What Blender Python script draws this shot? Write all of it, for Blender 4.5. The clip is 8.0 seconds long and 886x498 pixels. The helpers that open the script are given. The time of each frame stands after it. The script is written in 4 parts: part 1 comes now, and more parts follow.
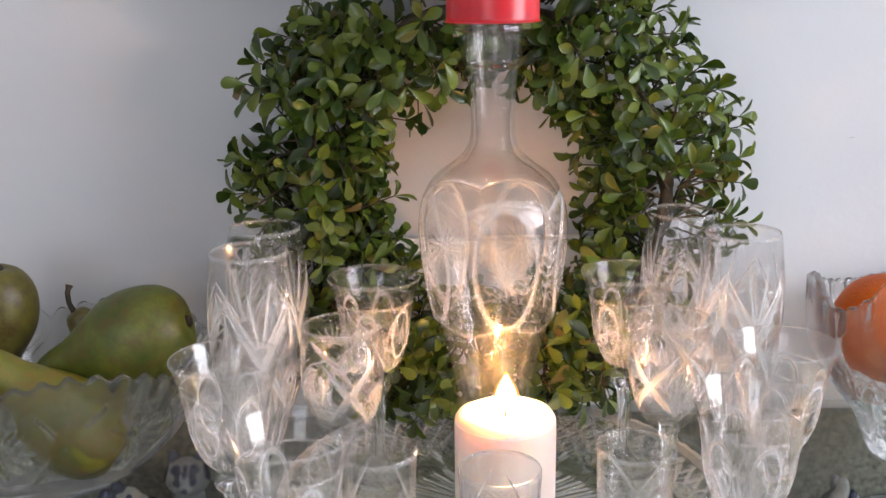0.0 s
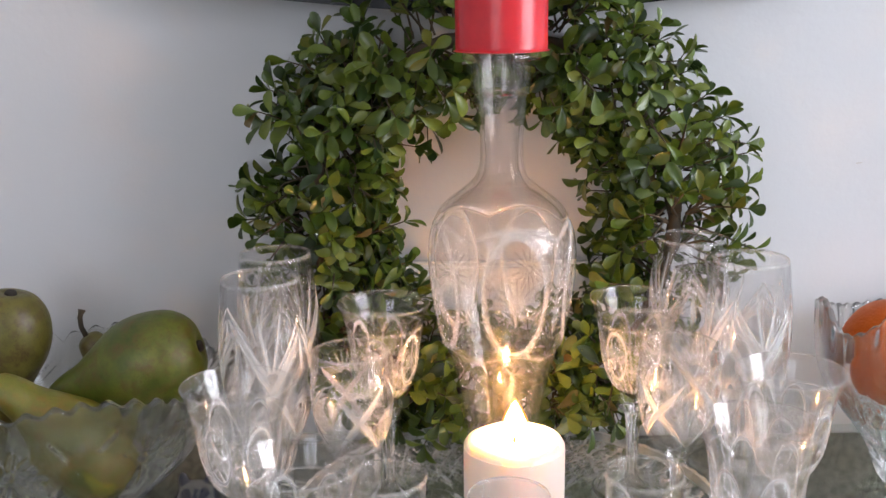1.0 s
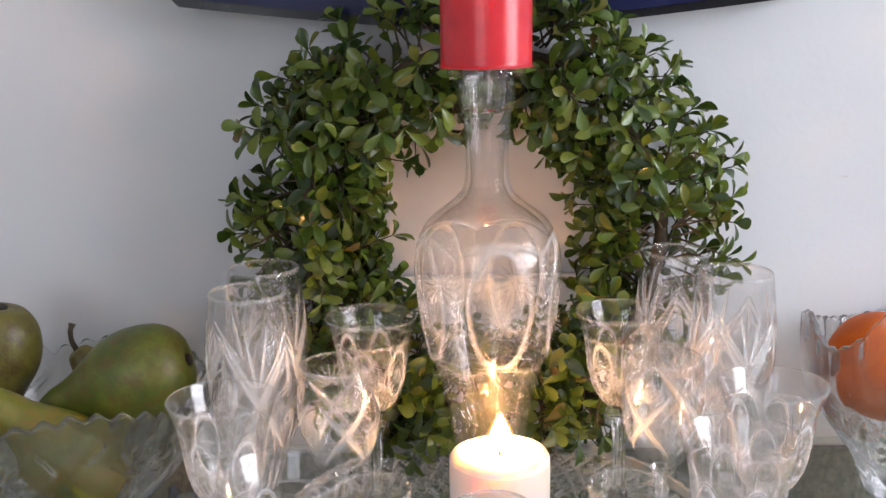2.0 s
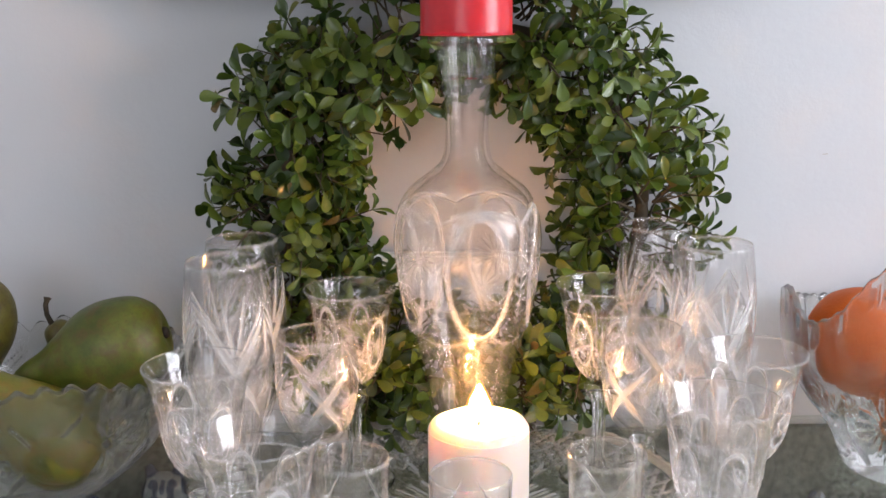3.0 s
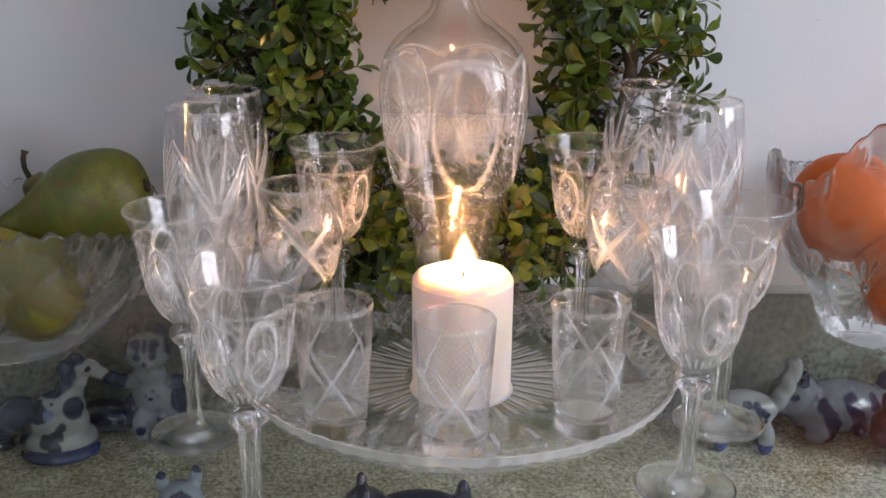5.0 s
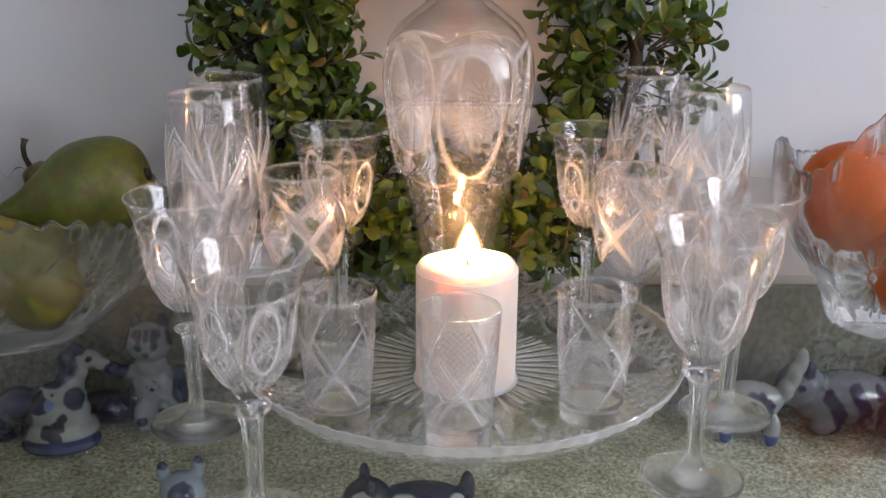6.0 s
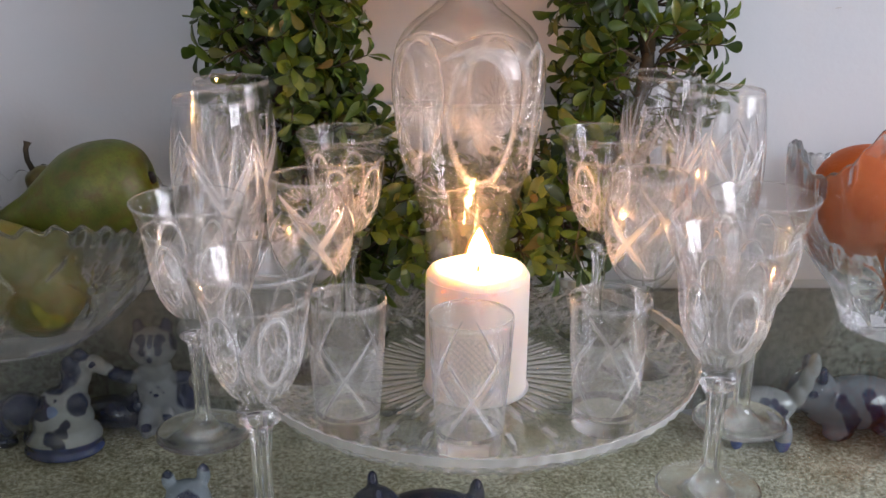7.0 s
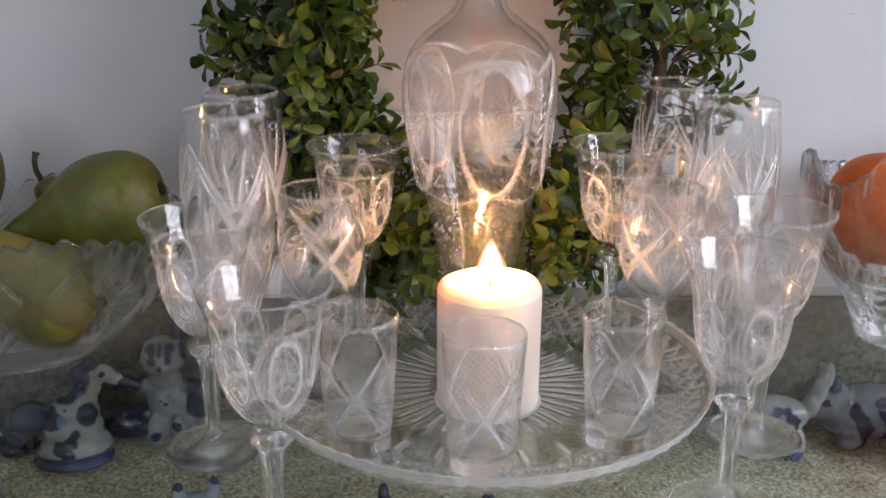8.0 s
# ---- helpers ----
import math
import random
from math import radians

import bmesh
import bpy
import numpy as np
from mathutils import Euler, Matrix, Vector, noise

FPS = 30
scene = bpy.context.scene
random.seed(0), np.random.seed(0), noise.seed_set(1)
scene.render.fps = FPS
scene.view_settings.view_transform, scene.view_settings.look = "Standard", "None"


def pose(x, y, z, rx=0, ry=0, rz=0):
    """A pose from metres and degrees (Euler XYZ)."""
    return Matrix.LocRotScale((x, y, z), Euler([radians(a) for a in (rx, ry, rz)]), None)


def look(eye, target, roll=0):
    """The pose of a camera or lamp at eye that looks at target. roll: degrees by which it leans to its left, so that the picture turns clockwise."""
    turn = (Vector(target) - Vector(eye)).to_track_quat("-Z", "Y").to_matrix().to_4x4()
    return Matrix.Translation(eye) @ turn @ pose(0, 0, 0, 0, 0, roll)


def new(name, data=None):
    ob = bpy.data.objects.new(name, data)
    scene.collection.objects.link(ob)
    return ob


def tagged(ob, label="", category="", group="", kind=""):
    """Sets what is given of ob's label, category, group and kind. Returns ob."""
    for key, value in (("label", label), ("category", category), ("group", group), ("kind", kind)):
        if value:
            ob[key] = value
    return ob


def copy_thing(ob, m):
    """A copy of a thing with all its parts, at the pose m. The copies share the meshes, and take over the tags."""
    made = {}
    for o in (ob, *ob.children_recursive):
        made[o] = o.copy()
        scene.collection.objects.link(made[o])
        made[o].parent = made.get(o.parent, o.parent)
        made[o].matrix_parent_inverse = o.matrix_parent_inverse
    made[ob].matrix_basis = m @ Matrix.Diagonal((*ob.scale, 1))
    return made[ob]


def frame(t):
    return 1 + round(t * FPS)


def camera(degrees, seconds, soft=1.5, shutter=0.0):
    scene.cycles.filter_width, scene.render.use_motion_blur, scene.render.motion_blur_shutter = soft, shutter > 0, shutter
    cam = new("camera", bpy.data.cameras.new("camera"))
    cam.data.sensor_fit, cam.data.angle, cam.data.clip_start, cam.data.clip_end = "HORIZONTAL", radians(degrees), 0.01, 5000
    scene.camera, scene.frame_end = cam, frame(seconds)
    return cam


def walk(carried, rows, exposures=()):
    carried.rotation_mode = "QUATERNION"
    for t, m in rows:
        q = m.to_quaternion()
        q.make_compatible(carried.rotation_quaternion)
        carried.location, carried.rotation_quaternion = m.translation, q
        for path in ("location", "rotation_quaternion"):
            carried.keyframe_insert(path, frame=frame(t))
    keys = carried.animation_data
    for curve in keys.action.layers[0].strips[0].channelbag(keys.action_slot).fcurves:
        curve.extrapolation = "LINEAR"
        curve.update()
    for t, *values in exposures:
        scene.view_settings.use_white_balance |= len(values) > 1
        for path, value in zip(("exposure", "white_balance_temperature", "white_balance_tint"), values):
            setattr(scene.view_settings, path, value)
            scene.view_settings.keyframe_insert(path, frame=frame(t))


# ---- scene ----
cam = camera(46.0, 8.0)
PATH = [
    (0, (-0.045, -0.664, 0.391), (-0.034, 1.269, -0.121), -0.8),
    (0.5, (-0.046, -0.667, 0.394), (-0.044, 1.271, -0.099), -0.8),
    (1, (-0.045, -0.668, 0.399), (-0.051, 1.273, -0.081), -0.9),
    (1.5, (-0.039, -0.672, 0.405), (-0.052, 1.273, -0.063), -1.0),
    (3, (-0.032, -0.674, 0.378), (-0.007, 1.274, -0.076), -0.6),
    (3.5, (-0.031, -0.677, 0.36), (0.008, 1.259, -0.143), -0.2),
    (4, (-0.033, -0.674, 0.354), (0.018, 1.243, -0.213), 0.1),
    (4.5, (-0.034, -0.676, 0.346), (0.022, 1.229, -0.259), 0.3),
    (5, (-0.036, -0.676, 0.34), (0.026, 1.222, -0.289), 0.5),
    (6.5, (-0.04, -0.664, 0.333), (0.019, 1.23, -0.307), 0.5),
    (7, (-0.044, -0.657, 0.335), (0.015, 1.235, -0.308), 0.5),
    (7.5, (-0.046, -0.651, 0.342), (0.007, 1.238, -0.311), 0.4),
    (8, (-0.047, -0.647, 0.347), (-0.001, 1.241, -0.311), 0.3),
]
walk(cam, [(t, look(eye, target, roll)) for t, eye, target, roll in PATH],
     [(0, 0.62, 6500, 12), (3.2, 0.62, 6500, 12), (4.5, 0.26, 6400, 14), (8, 0.26, 6400, 14)])
# ==== body ====
WIN_A, WIN_FILL, FLAME_POWER = 57.0, 13.5, 480.0
scene.cycles.transmission_bounces = 14
scene.cycles.transparent_max_bounces = 48
scene.cycles.max_bounces = 16

# ---- light ----
world = bpy.data.worlds.new("world")
scene.world = world
world.use_nodes = True
_nt = world.node_tree
_sky = _nt.nodes.new("ShaderNodeTexSky")
_sky.sky_type = "NISHITA"
_sky.sun_disc = False
_sky.sun_elevation, _sky.sun_rotation = radians(35), radians(60)
_nt.links.new(_sky.outputs[0], _nt.nodes["Background"].inputs[0])
_nt.nodes["Background"].inputs[1].default_value = 0.1


def area_lamp(name, m, sx, sy, watts, colour):
    data = bpy.data.lights.new(name, "AREA")
    data.shape, data.size, data.size_y, data.energy, data.color = "RECTANGLE", sx, sy, watts, colour
    ob = new(name, data)
    ob.matrix_world = m
    return ob


# daylight through the right window; the second lamp is fill from an added one
area_lamp("window_daylight", look((2.07, -1.0, 0.75), (1.0, -1.0, 0.65)), 1.4, 1.2, WIN_A, (0.87, 0.91, 1.0))
area_lamp("window_daylight", look((-0.9, -3.07, 0.75), (-0.8, -2.0, 0.7)), 1.3, 1.2, WIN_FILL, (0.87, 0.91, 1.0))


# ---- materials ----
def material(name, rough=0.5, metal=0.0, colour=(0.5, 0.5, 0.5)):
    m = bpy.data.materials.new(name)
    m.use_nodes = True
    b = m.node_tree.nodes["Principled BSDF"]
    b.inputs["Base Color"].default_value = (*colour, 1)
    b.inputs["Roughness"].default_value = rough
    b.inputs["Metallic"].default_value = metal
    return m, m.node_tree, b


def node(nt, kind, **props):
    n = nt.nodes.new(kind)
    for key, value in props.items():
        if key in ("Scale", "Detail", "Roughness", "Strength", "Distance", "Distortion"):
            n.inputs[key].default_value = value
    return n


def noise_tex(nt, scale, detail=4.0, rough=0.55, coords="Object"):
    tc = nt.nodes.new("ShaderNodeTexCoord")
    n = node(nt, "ShaderNodeTexNoise", Scale=scale, Detail=detail, Roughness=rough)
    nt.links.new(tc.outputs[coords], n.inputs["Vector"])
    return n


def ramp(nt, source, stops):
    r = nt.nodes.new("ShaderNodeValToRGB")
    els = r.color_ramp.elements
    while len(els) < len(stops):
        els.new(0.5)
    for e, (p, c) in zip(els, stops):
        e.position, e.color = p, (*c, 1)
    nt.links.new(source, r.inputs[0])
    return r


def mix_colour(nt, fac, a, b, how="MIX"):
    m = nt.nodes.new("ShaderNodeMix")
    m.data_type, m.blend_type = "RGBA", how
    for value, socket in ((fac, m.inputs[0]), (a, m.inputs[6]), (b, m.inputs[7])):
        if isinstance(value, (int, float)):
            socket.default_value = value
        elif isinstance(value, tuple):
            socket.default_value = (*value, 1)
        else:
            nt.links.new(value, socket)
    return m.outputs[2]


def bump(nt, b, height, strength, distance):
    n = node(nt, "ShaderNodeBump", Strength=strength, Distance=distance)
    nt.links.new(height, n.inputs["Height"])
    nt.links.new(n.outputs[0], b.inputs["Normal"])


def between(nt, source, low, high):
    r = nt.nodes.new("ShaderNodeMapRange")
    r.inputs[3].default_value, r.inputs[4].default_value = low, high
    nt.links.new(source, r.inputs[0])
    return r.outputs[0]


def glass_material(name, tint=(1, 1, 1), clear=0.6, rough=0.0, ior=1.5, smear=60, haze=0.0, cut=None):
    """Thin clear glass with mirror gloss, mixed with solid refracting glass; the small matt share imitates glare haze.
    cut: the clear and matt shares in the depth of engraved cuts."""
    m, nt, b = material(name, rough, 0, tint)
    b.inputs["Transmission Weight"].default_value = 1.0
    b.inputs["IOR"].default_value = ior
    bump(nt, b, noise_tex(nt, smear, 3).outputs[0], 0.03, 0.002)
    see = nt.nodes.new("ShaderNodeBsdfTransparent")
    see.inputs[0].default_value = (*tint, 1)
    shine = nt.nodes.new("ShaderNodeBsdfGlossy")
    shine.inputs["Roughness"].default_value = rough
    facing = nt.nodes.new("ShaderNodeLayerWeight")
    facing.inputs[0].default_value = 0.5
    power = nt.nodes.new("ShaderNodeMath")
    power.operation, power.inputs[1].default_value = "POWER", 5.0
    nt.links.new(facing.outputs["Facing"], power.inputs[0])
    gloss = nt.nodes.new("ShaderNodeMath")
    gloss.operation, gloss.inputs[1].default_value, gloss.inputs[2].default_value = "MULTIPLY_ADD", 0.95, 0.042
    nt.links.new(power.outputs[0], gloss.inputs[0])
    thin = nt.nodes.new("ShaderNodeMixShader")
    nt.links.new(gloss.outputs[0], thin.inputs[0])
    nt.links.new(see.outputs[0], thin.inputs[1])
    nt.links.new(shine.outputs[0], thin.inputs[2])
    last = nt.nodes.new("ShaderNodeMixShader")
    last.inputs[0].default_value = clear
    nt.links.new(b.outputs[0], last.inputs[1])
    nt.links.new(thin.outputs[0], last.inputs[2])
    depth = None
    if cut:
        depth = nt.nodes.new("ShaderNodeAttribute")
        depth.attribute_name = "cut"
        nt.links.new(between(nt, depth.outputs["Fac"], clear, cut[0]), last.inputs[0])
    if haze or cut:
        # matt white stands in for glare haze and light caught in cuts
        dull = nt.nodes.new("ShaderNodeBsdfDiffuse")
        dull.inputs[0].default_value = (0.9, 0.89, 0.88, 1)
        veil = nt.nodes.new("ShaderNodeMixShader")
        veil.inputs[0].default_value = haze
        if cut:
            nt.links.new(between(nt, depth.outputs["Fac"], haze, cut[1]), veil.inputs[0])
        nt.links.new(last.outputs[0], veil.inputs[1])
        nt.links.new(dull.outputs[0], veil.inputs[2])
        last = veil
    nt.links.new(last.outputs[0], nt.nodes["Material Output"].inputs[0])
    return m


CRYSTAL = glass_material("clear_crystal", (0.99, 0.985, 0.985), 0.95, 0.0, 1.52, 60, 0.003, (0.55, 0.27))
SOLID_CRYSTAL = glass_material("solid_crystal", (0.99, 0.99, 0.985), 0.2, 0.0, 1.54, 60)
DECANTER_CRYSTAL = glass_material("decanter_crystal", (0.99, 0.98, 0.975), 0.93, 0.0, 1.52, 60, 0.006, (0.45, 0.22))
BOWL_CRYSTAL = glass_material("thick_cut_crystal", (0.985, 0.985, 0.98), 0.22, 0.0, 1.54, 60, 0.005)
CRYSTAL_TRAY = glass_material("pressed_crystal", (0.985, 0.99, 0.985), 0.7, 0.0, 1.54, 60, 0.008, (0.25, 0.29))
PANE = glass_material("table_glass", (0.94, 0.965, 0.95), 1.0, 0.0, 1.5, 8)


def plaster(name, colour, scale=30, strength=0.12):
    m, nt, b = material(name, 0.75)
    n = noise_tex(nt, 2.2, 3)
    c = ramp(nt, n.outputs[0], [(0.3, tuple(v * 0.93 for v in colour)), (0.7, colour)])
    nt.links.new(c.outputs[0], b.inputs["Base Color"])
    bump(nt, b, noise_tex(nt, scale, 6, 0.65).outputs[0], strength, 0.01)
    return m


WALL = plaster("wall_paint", (0.6, 0.605, 0.62), 55, 0.06)
CEILING = plaster("ceiling_paint", (0.78, 0.78, 0.78))
FLOOR = plaster("floor_boards", (0.42, 0.32, 0.22))

m, nt, b = material("white_paint", 0.4, 0, (0.78, 0.78, 0.77))
n = noise_tex(nt, 9, 3)
nt.links.new(ramp(nt, n.outputs[0], [(0.3, (0.72, 0.72, 0.71)), (0.7, (0.8, 0.8, 0.79))]).outputs[0], b.inputs["Base Color"])
WHITE = m

m, nt, b = material("carpet", 0.95)
n1, n2 = noise_tex(nt, 260, 4, 0.7), noise_tex(nt, 22, 4, 0.6)
c1 = ramp(nt, n1.outputs[0], [(0.36, (0.26, 0.235, 0.15)), (0.5, (0.56, 0.53, 0.41)), (0.62, (0.85, 0.83, 0.7))])
c2 = ramp(nt, n2.outputs[0], [(0.38, (0.85, 0.81, 0.7)), (0.62, (1.2, 1.18, 1.12))])
nt.links.new(mix_colour(nt, 1.0, c1.outputs[0], c2.outputs[0], "MULTIPLY"), b.inputs["Base Color"])
bump(nt, b, n1.outputs[0], 1.0, 0.006)
CARPET = m
# back panel: its dimness under the glass is put into the dark colour
m, nt, b = material("panel_shade_tone", 0.95)
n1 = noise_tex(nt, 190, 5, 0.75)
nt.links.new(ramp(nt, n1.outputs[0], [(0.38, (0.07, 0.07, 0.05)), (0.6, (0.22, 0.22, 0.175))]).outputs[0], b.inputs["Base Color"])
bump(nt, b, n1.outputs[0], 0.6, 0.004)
SHADED_PANEL = m

m, nt, b = material("sideboard_wood", 0.45)
n = noise_tex(nt, 6, 5)
nt.links.new(ramp(nt, n.outputs[0], [(0.3, (0.13, 0.07, 0.035)), (0.7, (0.24, 0.14, 0.07))]).outputs[0], b.inputs["Base Color"])
WOOD = m

m, nt, b = material("black_gloss", 0.3, 0, (0.006, 0.006, 0.009))
n = noise_tex(nt, 30, 4)
nt.links.new(ramp(nt, n.outputs[0], [(0.4, (0.26,) * 3), (0.8, (0.4,) * 3)]).outputs[0], b.inputs["Roughness"])
b.inputs["Specular IOR Level"].default_value = 0.25
BLACK = m
m, nt, b = material("tv_trim", 0.2, 0, (0.012, 0.014, 0.05))
nt.links.new(ramp(nt, noise_tex(nt, 20, 3).outputs[0], [(0.3, (0.008, 0.01, 0.035)), (0.8, (0.02, 0.022, 0.07))]).outputs[0], b.inputs["Base Color"])
b.inputs["Specular IOR Level"].default_value = 0.08
TRIM_BLUE = m

m, nt, b = material("white_wax", 0.45, 0, (0.82, 0.71, 0.63))
b.inputs["Subsurface Weight"].default_value = 0.9
b.inputs["Subsurface Radius"].default_value = (1.0, 0.8, 0.5)
b.inputs["Subsurface Scale"].default_value = 0.016
bump(nt, b, noise_tex(nt, 120, 3).outputs[0], 0.05, 0.004)
WAX = m
m, nt, b = material("red_wax", 0.28, 0, (0.62, 0.02, 0.03))
nt.links.new(ramp(nt, noise_tex(nt, 40, 3).outputs[0], [(0.3, (0.5, 0.012, 0.025)), (0.7, (0.66, 0.03, 0.04))]).outputs[0], b.inputs["Base Color"])
b.inputs["Subsurface Weight"].default_value = 0.75
b.inputs["Subsurface Radius"].default_value = (1.0, 0.12, 0.06)
b.inputs["Subsurface Scale"].default_value = 0.03
RED_WAX = m
m, nt, b = material("wick", 0.9, 0, (0.02, 0.015, 0.01))
WICK = m


def glow(name, colour, strength):
    m = bpy.data.materials.new(name)
    m.use_nodes = True
    nt = m.node_tree
    nt.nodes.clear()
    e, o = nt.nodes.new("ShaderNodeEmission"), nt.nodes.new("ShaderNodeOutputMaterial")
    e.inputs[0].default_value, e.inputs[1].default_value = (*colour, 1), strength
    nt.links.new(e.outputs[0], o.inputs[0])
    return m


FLAME = glow("flame", (1.0, 0.48, 0.16), FLAME_POWER)


def leaf_material(name, per_object):
    m, nt, b = material(name, 0.33)
    if per_object:
        src = nt.nodes.new("ShaderNodeObjectInfo").outputs["Random"]
    else:
        src = nt.nodes.new("ShaderNodeNewGeometry").outputs["Random Per Island"]
    c = ramp(nt, src, [(0.0, (0.017, 0.036, 0.008)), (0.3, (0.05, 0.09, 0.011)), (0.6, (0.092, 0.14, 0.016)),
                       (0.88, (0.145, 0.19, 0.026)), (0.97, (0.15, 0.15, 0.03)), (1.0, (0.13, 0.085, 0.03))])
    v = ramp(nt, noise_tex(nt, 90, 4).outputs[0], [(0.3, (0.75, 0.8, 0.7)), (0.7, (1.1, 1.05, 1.0))])
    col = mix_colour(nt, 1.0, c.outputs[0], v.outputs[0], "MULTIPLY")
    nt.links.new(col, b.inputs["Base Color"])
    b.inputs["Coat Weight"].default_value = 0.15
    bump(nt, b, noise_tex(nt, 220, 3).outputs[0], 0.15, 0.002)
    t = nt.nodes.new("ShaderNodeBsdfTranslucent")
    nt.links.new(col, t.inputs[0])
    mix = nt.nodes.new("ShaderNodeMixShader")
    mix.inputs[0].default_value = 0.22
    nt.links.new(b.outputs[0], mix.inputs[1])
    nt.links.new(t.outputs[0], mix.inputs[2])
    nt.links.new(mix.outputs[0], nt.nodes["Material Output"].inputs[0])
    return m


# added shell, mostly clear, that imitates the orange glow round a flame
HALO = glow("flame_halo", (1.0, 0.34, 0.06), 5.0)
_mt = HALO.node_tree
_clear, _mixer = _mt.nodes.new("ShaderNodeBsdfTransparent"), _mt.nodes.new("ShaderNodeMixShader")
_mixer.inputs[0].default_value = 0.09
_mt.links.new(_clear.outputs[0], _mixer.inputs[1])
_mt.links.new(_mt.nodes["Emission"].outputs[0], _mixer.inputs[2])
_mt.links.new(_mixer.outputs[0], _mt.nodes["Material Output"].inputs[0])

LEAF, LEAF_STUFF = leaf_material("leaf_green", True), leaf_material("leaf_green_mass", False)
m, nt, b = material("twig_bark", 0.8)
nt.links.new(ramp(nt, noise_tex(nt, 80, 4).outputs[0], [(0.3, (0.025, 0.02, 0.012)), (0.7, (0.09, 0.06, 0.03))]).outputs[0], b.inputs["Base Color"])
BARK = m


def pear_material(name, low, mid, high, russet):
    m, nt, b = material(name, 0.42)
    n1, n2, n3 = noise_tex(nt, 34, 5, 0.65), noise_tex(nt, 620, 2), noise_tex(nt, 85, 6, 0.7)
    c = ramp(nt, n1.outputs[0], [(0.3, low), (0.52, mid), (0.74, high)])
    spots = ramp(nt, n2.outputs[0], [(0.6, (0, 0, 0)), (0.68, (1, 1, 1))])
    patches = ramp(nt, n3.outputs[0], [(0.46, (0, 0, 0)), (0.66, (0.95, 0.95, 0.95))])
    col = mix_colour(nt, patches.outputs[0], c.outputs[0], russet)
    f = nt.nodes.new("ShaderNodeMath")
    f.operation = "MULTIPLY"
    f.inputs[1].default_value = 0.45
    nt.links.new(spots.outputs[0], f.inputs[0])
    col = mix_colour(nt, f.outputs[0], col, tuple(v * 0.55 for v in russet))
    nt.links.new(col, b.inputs["Base Color"])
    b.inputs["Subsurface Weight"].default_value = 0.08
    b.inputs["Subsurface Scale"].default_value = 0.006
    bump(nt, b, n3.outputs[0], 0.2, 0.004)
    return m


PEAR_GREEN = pear_material("pear_skin_green", (0.042, 0.058, 0.005), (0.085, 0.105, 0.009), (0.15, 0.145, 0.015), (0.1, 0.066, 0.012))
PEAR_BROWN = pear_material("pear_skin_russet", (0.07, 0.062, 0.01), (0.12, 0.1, 0.016), (0.16, 0.13, 0.025), (0.07, 0.04, 0.012))
PEAR_LIGHT = pear_material("pear_skin_light", (0.085, 0.1, 0.01), (0.14, 0.135, 0.014), (0.22, 0.17, 0.022), (0.19, 0.115, 0.016))

m, nt, b = material("orange_peel", 0.5)
n1 = noise_tex(nt, 30, 3)
nt.links.new(ramp(nt, n1.outputs[0], [(0.3, (0.5, 0.085, 0.002)), (0.7, (0.6, 0.12, 0.004))]).outputs[0], b.inputs["Base Color"])
bump(nt, b, noise_tex(nt, 420, 2).outputs[0], 0.35, 0.002)
b.inputs["Specular IOR Level"].default_value = 0.25
ORANGE = m


NAVY, WHITE_GLAZE, PALE_BLUE, PLUM = (0.008, 0.013, 0.045), (0.31, 0.32, 0.33), (0.12, 0.17, 0.3), (0.03, 0.018, 0.035)


def porcelain(name, ground, spots, band=0.0, band_colour=NAVY):
    """Glaze with hand-painted round strokes (x, y, z, radius, colour) and a painted foot."""
    m, nt, b = material(name, 0.16)
    tc = nt.nodes.new("ShaderNodeTexCoord")
    wob = node(nt, "ShaderNodeTexNoise", Scale=120.0, Detail=3.0)
    nt.links.new(tc.outputs["Object"], wob.inputs["Vector"])
    add = nt.nodes.new("ShaderNodeVectorMath")
    add.operation = "MULTIPLY_ADD"
    add.inputs[1].default_value = (0.005, 0.005, 0.005)
    nt.links.new(wob.outputs["Color"], add.inputs[0])
    nt.links.new(tc.outputs["Object"], add.inputs[2])
    shade = node(nt, "ShaderNodeTexNoise", Scale=90.0, Detail=4.0)
    nt.links.new(tc.outputs["Object"], shade.inputs["Vector"])
    col = ramp(nt, shade.outputs[0], [(0.3, tuple(v * 0.8 for v in ground)), (0.7, ground)]).outputs[0]
    for x, y, z, r, c in spots:
        dist = nt.nodes.new("ShaderNodeVectorMath")
        dist.operation = "DISTANCE"
        dist.inputs[1].default_value = (x + 0.0025, y + 0.0025, z + 0.0025)
        nt.links.new(add.outputs[0], dist.inputs[0])
        near = nt.nodes.new("ShaderNodeMapRange")
        near.inputs[1].default_value, near.inputs[2].default_value = r * 0.88, r * 1.06
        near.inputs[3].default_value, near.inputs[4].default_value = 1.0, 0.0
        nt.links.new(dist.outputs["Value"], near.inputs[0])
        tint = ramp(nt, shade.outputs[0], [(0.3, c), (0.75, tuple(v * 1.4 + 0.003 for v in c))])
        col = mix_colour(nt, near.outputs[0], col, tint.outputs[0])
    if band:
        sep = nt.nodes.new("ShaderNodeSeparateXYZ")
        nt.links.new(tc.outputs["Object"], sep.inputs[0])
        foot = nt.nodes.new("ShaderNodeMath")
        foot.operation = "LESS_THAN"
        foot.inputs[1].default_value = band
        nt.links.new(sep.outputs["Z"], foot.inputs[0])
        tint = ramp(nt, shade.outputs[0], [(0.3, band_colour), (0.75, tuple(v * 1.8 + 0.01 for v in band_colour))])
        col = mix_colour(nt, foot.outputs[0], col, tint.outputs[0])
    nt.links.new(col, b.inputs["Base Color"])
    b.inputs["Coat Weight"].default_value = 0.4
    return m


